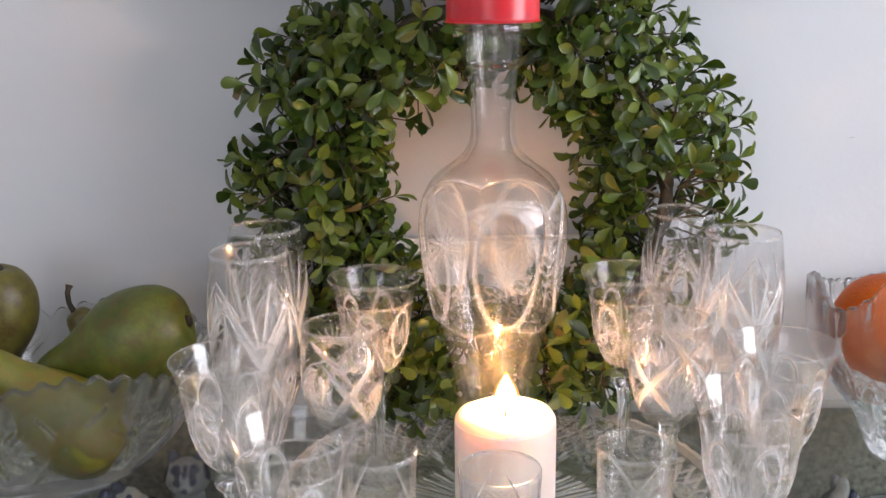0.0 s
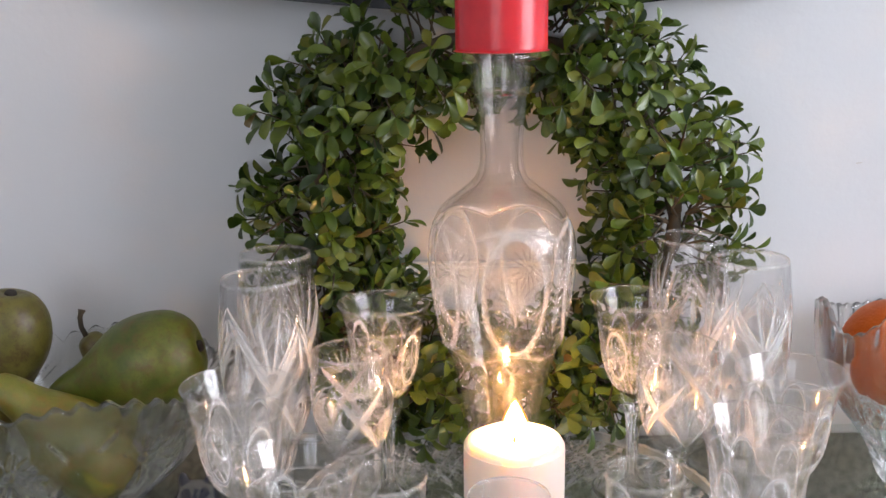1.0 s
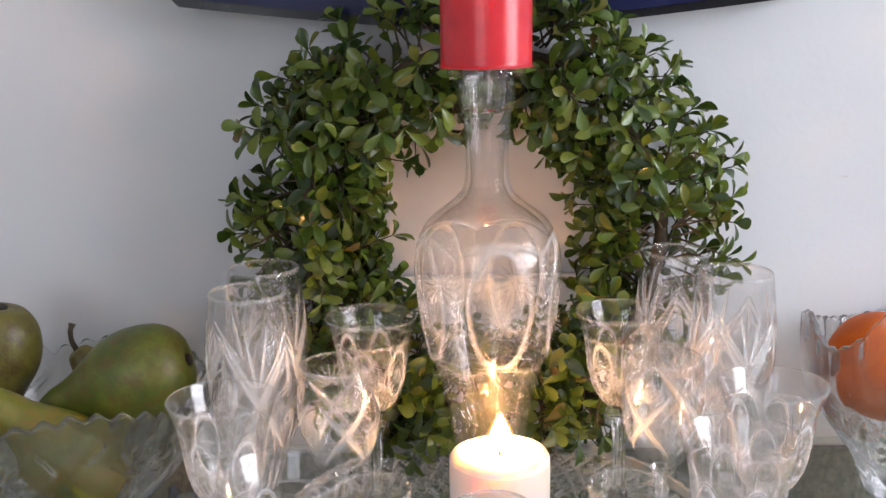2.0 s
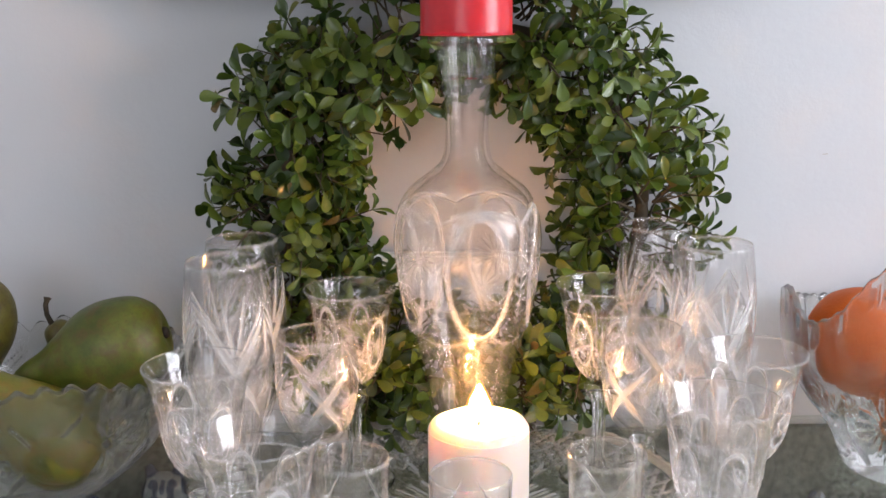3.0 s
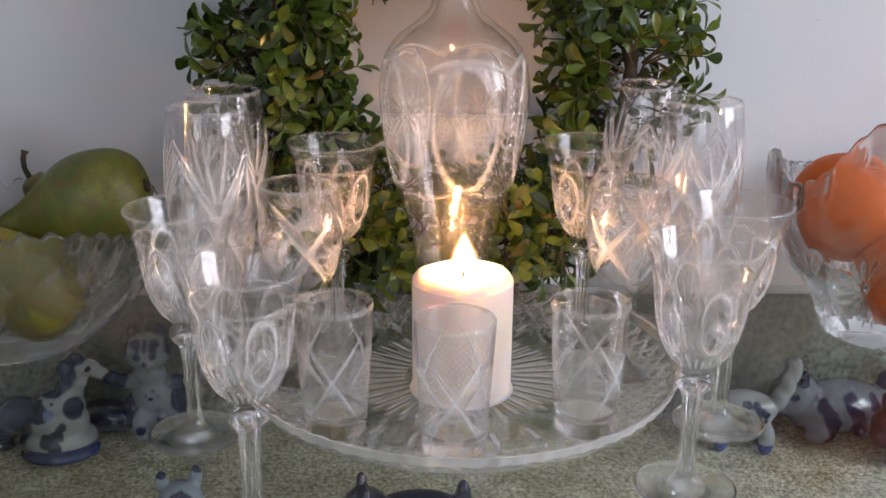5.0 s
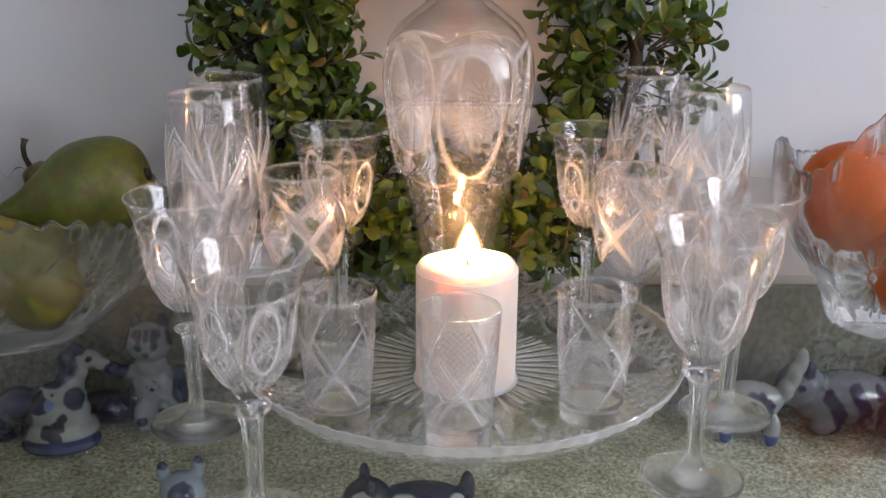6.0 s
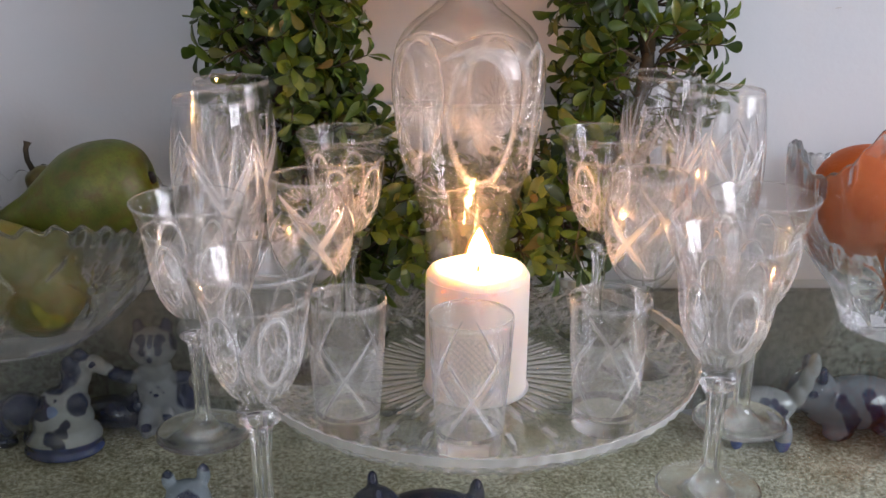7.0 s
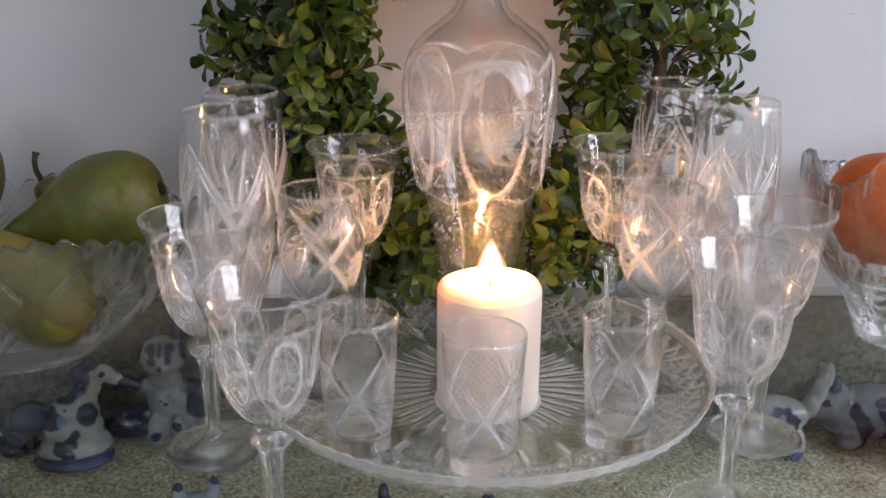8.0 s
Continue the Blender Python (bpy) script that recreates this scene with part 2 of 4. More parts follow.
# ---- mesh helpers ----
def mesh_from(name, verts, faces, mat, smooth=True):
    me = bpy.data.meshes.new(name)
    me.from_pydata([tuple(v) for v in verts], [], faces)
    me.materials.append(mat)
    if smooth:
        me.polygons.foreach_set("use_smooth", [True] * len(me.polygons))
    me.update()
    return me


def bm_mesh(name, bm, mat, smooth=False):
    me = bpy.data.meshes.new(name)
    bmesh.ops.recalc_face_normals(bm, faces=bm.faces)
    bm.to_mesh(me)
    bm.free()
    me.materials.append(mat)
    if smooth:
        me.polygons.foreach_set("use_smooth", [True] * len(me.polygons))
    return me


def thing(name, at, label, category, group="", turn=0.0, kind=""):
    ob = new(name)
    ob.empty_display_size = 0.02
    ob.matrix_basis = pose(*at, 0, 0, turn)
    return tagged(ob, label, category, group, kind)


def part(name, me, parent, label=""):
    ob = new(name, me)
    ob.parent = parent
    if label:
        ob["label"] = label
    return ob


def box_bm(x0, x1, y0, y1, z0, z1, bevel=0.0):
    bm = bmesh.new()
    bmesh.ops.create_cube(bm, size=1.0)
    bmesh.ops.scale(bm, vec=(x1 - x0, y1 - y0, z1 - z0), verts=bm.verts)
    bmesh.ops.translate(bm, vec=((x0 + x1) / 2, (y0 + y1) / 2, (z0 + z1) / 2), verts=bm.verts)
    if bevel:
        bmesh.ops.bevel(bm, geom=bm.edges[:], offset=bevel, segments=2, affect="EDGES")
    return bm


def block(name, x0, x1, y0, y1, z0, z1, mat, label="", category="", bevel=0.0, kind="structure", parent=None):
    ob = new(name, bm_mesh(name, box_bm(x0, x1, y0, y1, z0, z1, bevel), mat))
    if parent:
        ob.parent = parent
        if label:
            ob["label"] = label
        return ob
    return tagged(ob, label, category, "", kind)


def smooth_line(points, per=8):
    """A Catmull-Rom line through profile points; a point given twice stays a corner."""
    pts = [np.array(p, float) for p in points]
    out = []
    for i in range(len(pts) - 1):
        p1, p2 = pts[i], pts[i + 1]
        if np.linalg.norm(p2 - p1) < 1e-7:
            continue
        p0 = pts[i - 1] if i > 0 else p1
        p3 = pts[i + 2] if i + 2 < len(pts) else p2
        for k in range(per):
            t = k / per
            out.append(0.5 * (2 * p1 + (p2 - p0) * t + (2 * p0 - 5 * p1 + 4 * p2 - p3) * t * t + (3 * p1 - p0 - 3 * p2 + p3) * t ** 3))
    out.append(pts[-1])
    out = np.array(out)
    out[:, 0] = np.maximum(out[:, 0], 0.0)
    return out


def turned(name, line, seg, mat, relief=None, shape=None, sections=None, rim=None):
    """A closed turned body: line runs from the axis round the outside and back to the axis. relief(theta, r, z): how deep the cut is there."""
    line = np.asarray(line)
    n = len(line)
    tang = np.gradient(line, axis=0)
    length = np.maximum(np.hypot(tang[:, 0], tang[:, 1]), 1e-9)
    nr, nz = tang[:, 1] / length, -tang[:, 0] / length
    th = np.arange(seg) * 2 * np.pi / seg
    R, T = np.meshgrid(line[:, 0], th, indexing="ij")
    Z = np.repeat(line[:, 1][:, None], seg, 1)
    whiten = None
    if relief is not None:
        d = relief(T, R, Z, np.arange(n)[:, None] / (n - 1) + 0 * T)
        if isinstance(d, tuple):
            d, whiten = d
        R, Z = R - d * nr[:, None], Z - d * nz[:, None]
    X, Y = R * np.cos(T), R * np.sin(T)
    if shape is not None:
        X, Y, Z = shape(X, Y, Z, T, np.arange(n)[:, None] / (n - 1) + 0 * T)
    # rim rows are whitened too: the bright edge light is put in as matt
    if rim is not None and whiten is not None:
        whiten = whiten.copy()
        whiten[rim[0]:rim[1]] = 0.0008
    verts = np.stack([X, Y, Z], -1).reshape(-1, 3)
    if sections is None:
        return section_mesh(name, verts, [(0, n - 1)], seg, mat, whiten)
    return [section_mesh(part_name, verts, spans, seg, mat, whiten) for part_name, spans in sections]


def section_mesh(name, verts, spans, seg, mat, whiten=None):
    """The bands of a turned body between the given rows, as one mesh."""
    own, faces = [], []
    for i0, i1 in spans:
        shift = len(own) - i0 * seg
        own += verts[i0 * seg:(i1 + 1) * seg].tolist()
        for i in range(i0, i1):
            a, c = i * seg + shift, (i + 1) * seg + shift
            faces += [(a + j, a + (j + 1) % seg, c + (j + 1) % seg, c + j) for j in range(seg)]
    me = mesh_from(name, own, faces, mat)
    if whiten is not None:
        depth = np.clip(whiten / 0.0014, 0, 1)
        layer = me.attributes.new("cut", "FLOAT", "POINT")
        layer.data.foreach_set("value", np.concatenate([depth[i0:i1 + 1].ravel() for i0, i1 in spans]).tolist())
    bm = bmesh.new()
    bm.from_mesh(me)
    bmesh.ops.remove_doubles(bm, verts=bm.verts, dist=1e-6)
    bm.to_mesh(me)
    bm.free()
    me.polygons.foreach_set("use_smooth", [True] * len(me.polygons))
    return me


def add_glass_parts(root, meshes):
    """Hang the turned sections under a glass; feet, stems and bases are solid crystal."""
    for me in meshes:
        name = me.name.split(".")[0]
        if name in ("foot", "stem", "base"):
            me.materials[0] = SOLID_CRYSTAL
        part(name, me, root)


def refine(line, step, low, high):
    """More rows where a profile, between two heights, is coarser than step."""
    out = [line[0]]
    for p, q in zip(line[:-1], line[1:]):
        n = max(1, math.ceil(np.linalg.norm(q - p) / step)) if low < (p[1] + q[1]) / 2 < high else 1
        out += [p + (q - p) * k / n for k in range(1, n + 1)]
    return np.array(out)


def row_at(line, upto, z):
    """The first row of the outside, among the first upto rows, that lies above z."""
    return next(k for k in range(upto) if line[k][1] > z)


def tube_mesh(name, points, radii, mat, sides=8):
    pts = [Vector(p) for p in points]
    verts, faces = [], []
    for i, p in enumerate(pts):
        d = (pts[min(i + 1, len(pts) - 1)] - pts[max(i - 1, 0)]).normalized()
        a = d.orthogonal().normalized()
        c = d.cross(a)
        for k in range(sides):
            w = 2 * math.pi * k / sides
            verts.append(p + radii[i] * (math.cos(w) * a + math.sin(w) * c))
    for i in range(len(pts) - 1):
        faces += [(i * sides + k, i * sides + (k + 1) % sides, (i + 1) * sides + (k + 1) % sides, (i + 1) * sides + k) for k in range(sides)]
    faces += [tuple(range(sides))[::-1], tuple(range((len(pts) - 1) * sides, len(pts) * sides))]
    return mesh_from(name, verts, faces, mat)


# cuts in crystal: all take arc length u and height v from a centre, and give 0..1
def tri(d, w):
    return np.clip(1 - np.abs(d) / w, 0, 1)


def sector(T, count, phase=0.0):
    step = 2 * np.pi / count
    return (T - phase + step / 2) % step - step / 2


def star(u, v, rays, r0, r1, w, a0=-np.pi, a1=np.pi):
    rr, an = np.hypot(u, v), np.arctan2(v, u)
    step = 2 * np.pi / rays
    d = rr * np.sin(np.abs((an + step / 2) % step - step / 2))
    return tri(d, w * (0.35 + 0.65 * np.clip((r1 - rr) / (r1 - r0), 0, 1))) * ((rr > r0) & (rr < r1) & (an > a0) & (an < a1))


def loop_cut(u, v, ru, rv, w):
    e = np.sqrt((u / ru) ** 2 + (v / rv) ** 2)
    return tri((e - 1) * min(ru, rv), w)


def lens_cut(u, v, length, width, angle):
    c, s = np.cos(angle), np.sin(angle)
    a, q = u * c + v * s, -u * s + v * c
    half = width * np.clip(1 - (a / length) ** 2, 0, 1)
    return np.clip(1 - np.abs(q) / np.maximum(half, 1e-6), 0, 1) * (np.abs(a) < length)


# ---- the room ----
WY = 0.245
block("floor", -2.3, 2.3, -3.3, 0.5, -1.0, -0.9, FLOOR, "brown wooden floor of the room")
block("ceiling", -2.3, 2.3, -3.3, 0.5, 1.6, 1.7, CEILING, "white painted ceiling")
block("wall_back", -2.3, 2.3, WY, 0.5, -0.9, 1.6, WALL, "pale grey-white painted plaster wall")
block("wall_left", -2.3, -2.2, -3.1, WY - 0.003, -0.9, 1.6, WALL, "pale grey-white painted plaster wall")


def wall_with_window(name, along, at, thick, a0, a1, w0, w1, z0, z1, tag):
    """A wall with one window opening, in four butted pieces joined into one mesh."""
    bm = bmesh.new()
    for p0, p1, q0, q1 in ((a0, w0, -0.9, 1.6), (w1, a1, -0.9, 1.6), (w0, w1, -0.9, z0), (w0, w1, z1, 1.6)):
        piece = box_bm(at, at + thick, p0, p1, q0, q1) if along == "y" else box_bm(p0, p1, at, at + thick, q0, q1)
        tmp = bpy.data.meshes.new("tmp")
        piece.to_mesh(tmp)
        piece.free()
        bm.from_mesh(tmp)
        bpy.data.meshes.remove(tmp)
    tagged(new(name, bm_mesh(name, bm, WALL)), "pale grey-white painted wall with a window opening", "", "", "structure")
    win = thing(tag, (0, 0, 0), "unseen white-framed window with glazing bars", "window", kind="structure")

    def bar(n, p0, p1, q0, q1, d0=0.02, d1=0.06):
        lo, hi = at + d0, at + d1
        bm2 = box_bm(lo, hi, p0, p1, q0, q1, 0.004) if along == "y" else box_bm(p0, p1, lo, hi, q0, q1, 0.004)
        return part(n, bm_mesh(n, bm2, WHITE), win)

    f = 0.06
    bar("window_frame", w0, w0 + f, z0, z1)
    bar("window_frame", w1 - f, w1, z0, z1)
    bar("window_frame", w0 + f, w1 - f, z0, z0 + f)
    bar("window_frame", w0 + f, w1 - f, z1 - f, z1)
    mid = (w0 + w1) / 2
    bar("glazing_bar", mid - 0.04, mid + 0.04, z0 + f, z1 - f)
    zz = z0 + (z1 - z0) * 0.62
    bar("glazing_bar", w0 + f, mid - 0.04, zz - 0.02, zz + 0.02)
    bar("glazing_bar", mid + 0.04, w1 - f, zz - 0.02, zz + 0.02)


wall_with_window("wall_right", "y", 2.0, 0.12, -3.1, WY - 0.003, -1.7, -0.3, 0.1, 1.35, "window_1")
# unseen window, added so that fill light reaches the glass fronts
wall_with_window("wall_front", "x", -3.1, -0.12, -2.2, 2.0, -1.55, -0.25, 0.1, 1.35, "added_window")

# ---- sideboard with a carpeted shelf under a glass top ----
LOW = -0.13
board = thing("sideboard", (0, 0, -0.9), "brown wooden sideboard with a carpeted shelf under its glass top", "sideboard")
block("body", -0.95, 0.95, -0.55, WY - 0.004, 0.0, 0.9 + LOW - 0.012, WOOD, parent=board, bevel=0.004)
block("side_panel", -0.95, -0.93, -0.55, WY - 0.004, 0.9 + LOW - 0.012, 0.9 - 0.008, WOOD, parent=board, bevel=0.002)
block("side_panel", 0.93, 0.95, -0.55, WY - 0.004, 0.9 + LOW - 0.012, 0.9 - 0.008, WOOD, parent=board, bevel=0.002)
block("back_panel", -0.93, 0.93, WY - 0.012, WY - 0.004, 0.9 + LOW, 0.9 - 0.009, SHADED_PANEL, "back panel with its shade put into a dark olive-grey colour", parent=board)


def carpet_sheet():
    nx, ny = 240, 110
    xs, ys = np.linspace(-0.928, 0.928, nx), np.linspace(-0.55, WY - 0.013, ny)
    rng = np.random.RandomState(4)
    z = rng.uniform(-0.0018, 0.0018, (nx, ny))
    verts = [(xs[i], ys[j], 0.9 + LOW - 0.004 + z[i, j]) for i in range(nx) for j in range(ny)]
    faces = [(i * ny + j, (i + 1) * ny + j, (i + 1) * ny + j + 1, i * ny + j + 1) for i in range(nx - 1) for j in range(ny - 1)]
    return mesh_from("carpet", verts, faces, CARPET)


part("carpet", carpet_sheet(), board, "beige flecked short-pile carpet")
glass_top = block("glass_tabletop", -0.95, 0.95, -0.56, WY - 0.003, -0.008, 0.0, PANE, "clear greenish glass tabletop over a carpeted shelf", "tabletop", 0.0015, kind="")
glass_top.visible_shadow = False

# ---- television on the wall ----
def television():
    tv = thing("television", (0.004, WY - 0.001, 0.55), "glossy black flat television with a curved lower edge, on the wall", "television")
    half, top = 0.269, 0.2

    def outline(grow, low):
        pts = []
        for i in range(41):
            x = -1 + i / 20
            z = low + 0.026 * abs(x) ** 1.25
            if abs(x) > 0.96:
                z += 0.012 * ((abs(x) - 0.96) / 0.04) ** 2
            pts.append((x * (half + grow), z))
        return pts + [(half + grow, top + grow), (-half - grow, top + grow)]

    def slab(name, pts, y0, y1, mat, bevel):
        bm = bmesh.new()
        a = [bm.verts.new((x, y0, z)) for x, z in pts]
        c = [bm.verts.new((x, y1, z)) for x, z in pts]
        bm.faces.new(a), bm.faces.new(c[::-1])
        for i in range(len(pts)):
            j = (i + 1) % len(pts)
            bm.faces.new((a[i], c[i], c[j], a[j]))
        return bm_mesh(name, bm, mat)

    part("casing", slab("casing", outline(0, -0.172), -0.036, 0, BLACK, 0), tv)
    part("bezel_trim", slab("bezel_trim", [(x * 0.985, z) for x, z in outline(0, -0.165)], -0.041, -0.0361, TRIM_BLUE, 0), tv, "translucent dark blue bezel")
    part("screen", bm_mesh("screen", box_bm(-0.242, 0.242, -0.044, -0.0412, -0.105, 0.185, 0.001), BLACK), tv)


television()
cover = thing("cable_cover", (0.0, WY - 0.001, 0.0), "white plastic cable cover on the wall behind the wreath", "cover")
part("plate", bm_mesh("plate", box_bm(-0.125, 0.12, -0.014, 0, 0.002, 0.163, 0.003), WHITE), cover)
part("rim", bm_mesh("rim", box_bm(-0.122, 0.117, -0.017, -0.0142, 0.145, 0.16, 0.001), WHITE), cover)


# ---- wreath ----
def leaf_mesh(name, length, width, cup, droop, mat):
    rows = [(0.0, 0.08), (0.2, 0.26), (0.42, 0.66), (0.66, 0.98), (0.84, 0.94), (0.95, 0.6), (1.0, 0.16)]
    verts, faces = [], []
    for t, w in rows:
        z = -droop * t * t
        for s in (-1, 0, 1):
            verts.append((s * w * width / 2, t * length, z + (cup * w if s else 0.0)))
    for i in range(len(rows) - 1):
        for s in range(2):
            a = i * 3 + s
            faces.append((a, a + 1, a + 4, a + 3))
    return mesh_from(name, verts, faces, mat)


SPRIGS = 760


def wreath():
    rng = random.Random(11)
    cy, cz = 0.182, 0.205
    root = thing("wreath", (-0.004, cy, 0.0), "green artificial boxwood wreath leaning against the wall", "wreath")
    shapes = [(0.0185, 0.009, 0.0018, 0.003), (0.0205, 0.0098, 0.0024, 0.006), (0.0165, 0.0088, 0.0016, -0.003), (0.022, 0.0088, 0.0028, 0.009)]
    meshes = [leaf_mesh("leaf", *s, LEAF) for s in shapes]
    singles, mass_v, mass_f, twig_v, twig_f = [], [], [], [], []

    def centre(phi):
        return Vector((0.15 * math.cos(phi), 0, cz + 0.16 * math.sin(phi) - (0.0 if math.sin(phi) > 0 else -0.012)))

    def allowed(p):
        y = p.y + cy
        if y > WY - 0.005 or p.z < 0.004 or y < 0.105:
            return False
        if p.z > 0.37 and y > WY - 0.05:
            return False
        if abs(p.x + 0.002) < 0.125 and y > WY - 0.024 and p.z < 0.17:
            return False
        return True

    # clear room round the flutes, small wines, decanter
    keep_out = [(-0.176, 0.036, 0.032), (-0.176, 0.106, 0.032), (0.178, 0.07, 0.032), (0.15, 0.14, 0.032), (-0.093, 0.092, 0.036), (0.099, 0.094, 0.036), (-0.003, 0.067, 0.058)]

    def hits_glass(p):
        return p.z < 0.24 and any((p.x - 0.004 - a) ** 2 + (p.y + cy - c) ** 2 < r * r for a, c, r in keep_out)

    count = 0
    for k in range(SPRIGS):
        phi = rng.uniform(0, 2 * math.pi)
        psi = rng.uniform(0, 2 * math.pi)
        radial = Vector((math.cos(phi), 0, math.sin(phi)))
        out = (radial * math.cos(psi) + Vector((0, -1, 0)) * math.sin(psi)).normalized()
        along = Vector((-math.sin(phi), 0, math.cos(phi)))
        reach = rng.uniform(0.45, 1.0) ** 0.7 * (1.13 if rng.random() < 0.2 else 1.0)
        base = centre(phi) + out * 0.012
        tip = centre(phi) + Vector((out.x * 0.066, out.y * 0.064, out.z * 0.066)) * reach + along * rng.uniform(-0.03, 0.03)
        if not allowed(tip) or hits_glass(tip):
            continue
        d = tip - base
        if d.length < 0.012:
            continue
        bend = Vector((rng.uniform(-1, 1), rng.uniform(-1, 0.3), rng.uniform(-0.3, 1))) * 0.28 * d.length
        mid = (base + tip) / 2 + bend * 0.5
        aim = (tip - mid).normalized()
        a = aim.orthogonal().normalized()
        c = aim.cross(a)
        # pairs of leaves up the shoot, each pair turned against the last, and a tuft at its tip
        places, spin = [], rng.uniform(0, 6.28)
        nodes = 2 if d.length < 0.035 else 3
        for i in range(nodes):
            t = 0.42 + 0.5 * i / nodes
            places += [(t, spin + i * 1.57, 0.62), (t, spin + i * 1.57 + 3.14, 0.62)]
        places += [(1.0, spin + 0.5 + i * 2.1, 0.95) for i in range(3)] + [(1.0, spin, 3.0)]
        grown = []
        for t, turn, rise in places:
            if rng.random() < 0.08:
                continue
            at = base.lerp(mid, t * 2) if t < 0.5 else mid.lerp(tip, t * 2 - 1)
            turn += rng.uniform(-0.35, 0.35)
            side = math.cos(turn) * a + math.sin(turn) * c
            way = (aim * rise * rng.uniform(0.7, 1.3) + side + Vector((0, 0, 0.15))).normalized()
            end = at + way * 0.02
            if not allowed(end) or hits_glass(end):
                continue
            face = aim * 1.0 + Vector((0, -0.25, 0.35)) + Vector((rng.uniform(-0.4, 0.4), rng.uniform(-0.4, 0.4), rng.uniform(-0.4, 0.4)))
            x = way.cross(face)
            if x.length < 0.1:
                x = way.orthogonal()
            x.normalize()
            z = x.cross(way)
            size = rng.uniform(0.75, 1.2) * (0.8 if rise > 2 else 1.0)
            grown.append((t, Matrix.LocRotScale(at, Matrix((x, way, z)).transposed().to_quaternion(), (size,) * 3)))
        if len(grown) < 4:
            continue
        n0 = len(twig_v)
        for p, r in ((base, 0.0013), (mid, 0.001), (tip, 0.0006)):
            for w in range(4):
                twig_v.append(p + r * (math.cos(w * math.pi / 2) * a + math.sin(w * math.pi / 2) * c))
        for i in range(2):
            twig_f += [(n0 + i * 4 + w, n0 + i * 4 + (w + 1) % 4, n0 + i * 4 + 4 + (w + 1) % 4, n0 + i * 4 + 4 + w) for w in range(4)]
        for t, m in grown:
            kind = rng.randrange(4)
            if out.y < -0.35 and count < 300 and t == 1.0 and reach > 0.7:
                singles.append((kind, m))
                count += 1
            else:
                n1 = len(mass_v)
                src = meshes[kind]
                mass_v += [m @ v.co for v in src.vertices]
                mass_f += [tuple(n1 + q for q in f.vertices) for f in src.polygons]
    ring = [centre(i * 2 * math.pi / 48) for i in range(49)]
    part("vine_ring", tube_mesh("vine_ring", ring, [0.0055 + 0.0015 * math.sin(i * 2.3) for i in range(49)], BARK), root, "dark twisted twig ring")
    tagged(part("twig_tangle", mesh_from("twig_tangle", twig_v, twig_f, BARK), root), kind="stuff")
    tagged(part("foliage", mesh_from("foliage", mass_v, mass_f, LEAF_STUFF), root, "dense small green boxwood leaves"), kind="stuff")
    for kind, m in singles:
        part("leaf", meshes[kind], root).matrix_basis = m


wreath()


# ---- crystal tray ----
TX, TY, TG = -0.002, 0.028, 1.05
FLOOR_Z = 0.011


def tray():
    top = [(0.0, FLOOR_Z), (0.05, FLOOR_Z), (0.1, FLOOR_Z), (0.125, 0.0125), (0.138, 0.018), (0.147, 0.026), (0.1515, 0.0305)]
    under = [(0.1535, 0.0305), (0.1535, 0.029), (0.150, 0.021), (0.143, 0.0125), (0.132, 0.0075), (0.118, 0.004), (0.112, 0.0008), (0.106, 0.0008), (0.102, 0.0045), (0.075, 0.005), (0.05, 0.005), (0.025, 0.005), (0.0, 0.005)]
    line = np.vstack([smooth_line(under[::-1], 12), smooth_line(top[::-1], 10)])

    def relief(T, R, Z, s):
        d = np.zeros_like(R)
        low = (s < 0.56) & (Z < 0.03)
        u = sector(T, 40) * R
        rays = tri(u, 0.0042) * np.clip((R - 0.032) / 0.006, 0, 1) * np.clip((0.08 - R) / 0.006, 0, 1)
        petals = lens_cut(R - 0.098, sector(T, 24, 0.13) * R, 0.011, 0.006, 0)
        k = 2 * np.pi / 60
        p = np.log(np.maximum(R, 0.01) / 0.1) / k
        q = T / k
        diamond = np.maximum(tri((p + q + 0.5) % 1 - 0.5, 0.34), tri((p - q + 0.5) % 1 - 0.5, 0.34)) * np.clip((R - 0.109) / 0.002, 0, 1) * np.clip((0.1475 - R) / 0.002, 0, 1)
        d += np.where(low, 0.0026 * rays + 0.0026 * petals + 0.003 * diamond, 0.0)
        d += np.where(~low & (Z < 0.0295), 0.0016 * rays + 0.002 * petals + 0.003 * diamond, 0.0)
        edge = np.clip((R - 0.1485) / 0.003, 0, 1)
        d += edge * 0.0012 * (0.5 + 0.5 * np.cos(72 * T))
        # glints of the facets and rim put in as whitened matt lines
        painted_glint = (diamond > 0.6) | (rays > 0.6) | (petals > 0.55) | (R > 0.1505)
        return d, np.where(painted_glint, 0.0014, 0.0)

    rows = [k for k in range(len(line)) if line[k][0] > 0.1465]
    meshes = turned("dish", line, 432, CRYSTAL_TRAY, relief, None, [("dish", [(0, rows[0]), (rows[-1], len(line) - 1)]), ("rim", [(rows[0], rows[-1])])])
    root = thing("crystal_tray", (TX, TY, 0.0), "round clear pressed-crystal tray with a sunburst and diamond cuts", "tray", turn=4)
    root.scale = (TG, TG, 1.0)
    for me in meshes:
        part(me.name.split(".")[0], me, root)


tray()


# ---- drinking glasses ----
DEEP = 1.7  # how strongly a cut shows as engraved


def facets(T, n, phase=0.0):
    return 1 - np.cos(np.pi / n) / np.cos(sector(T, n, phase))


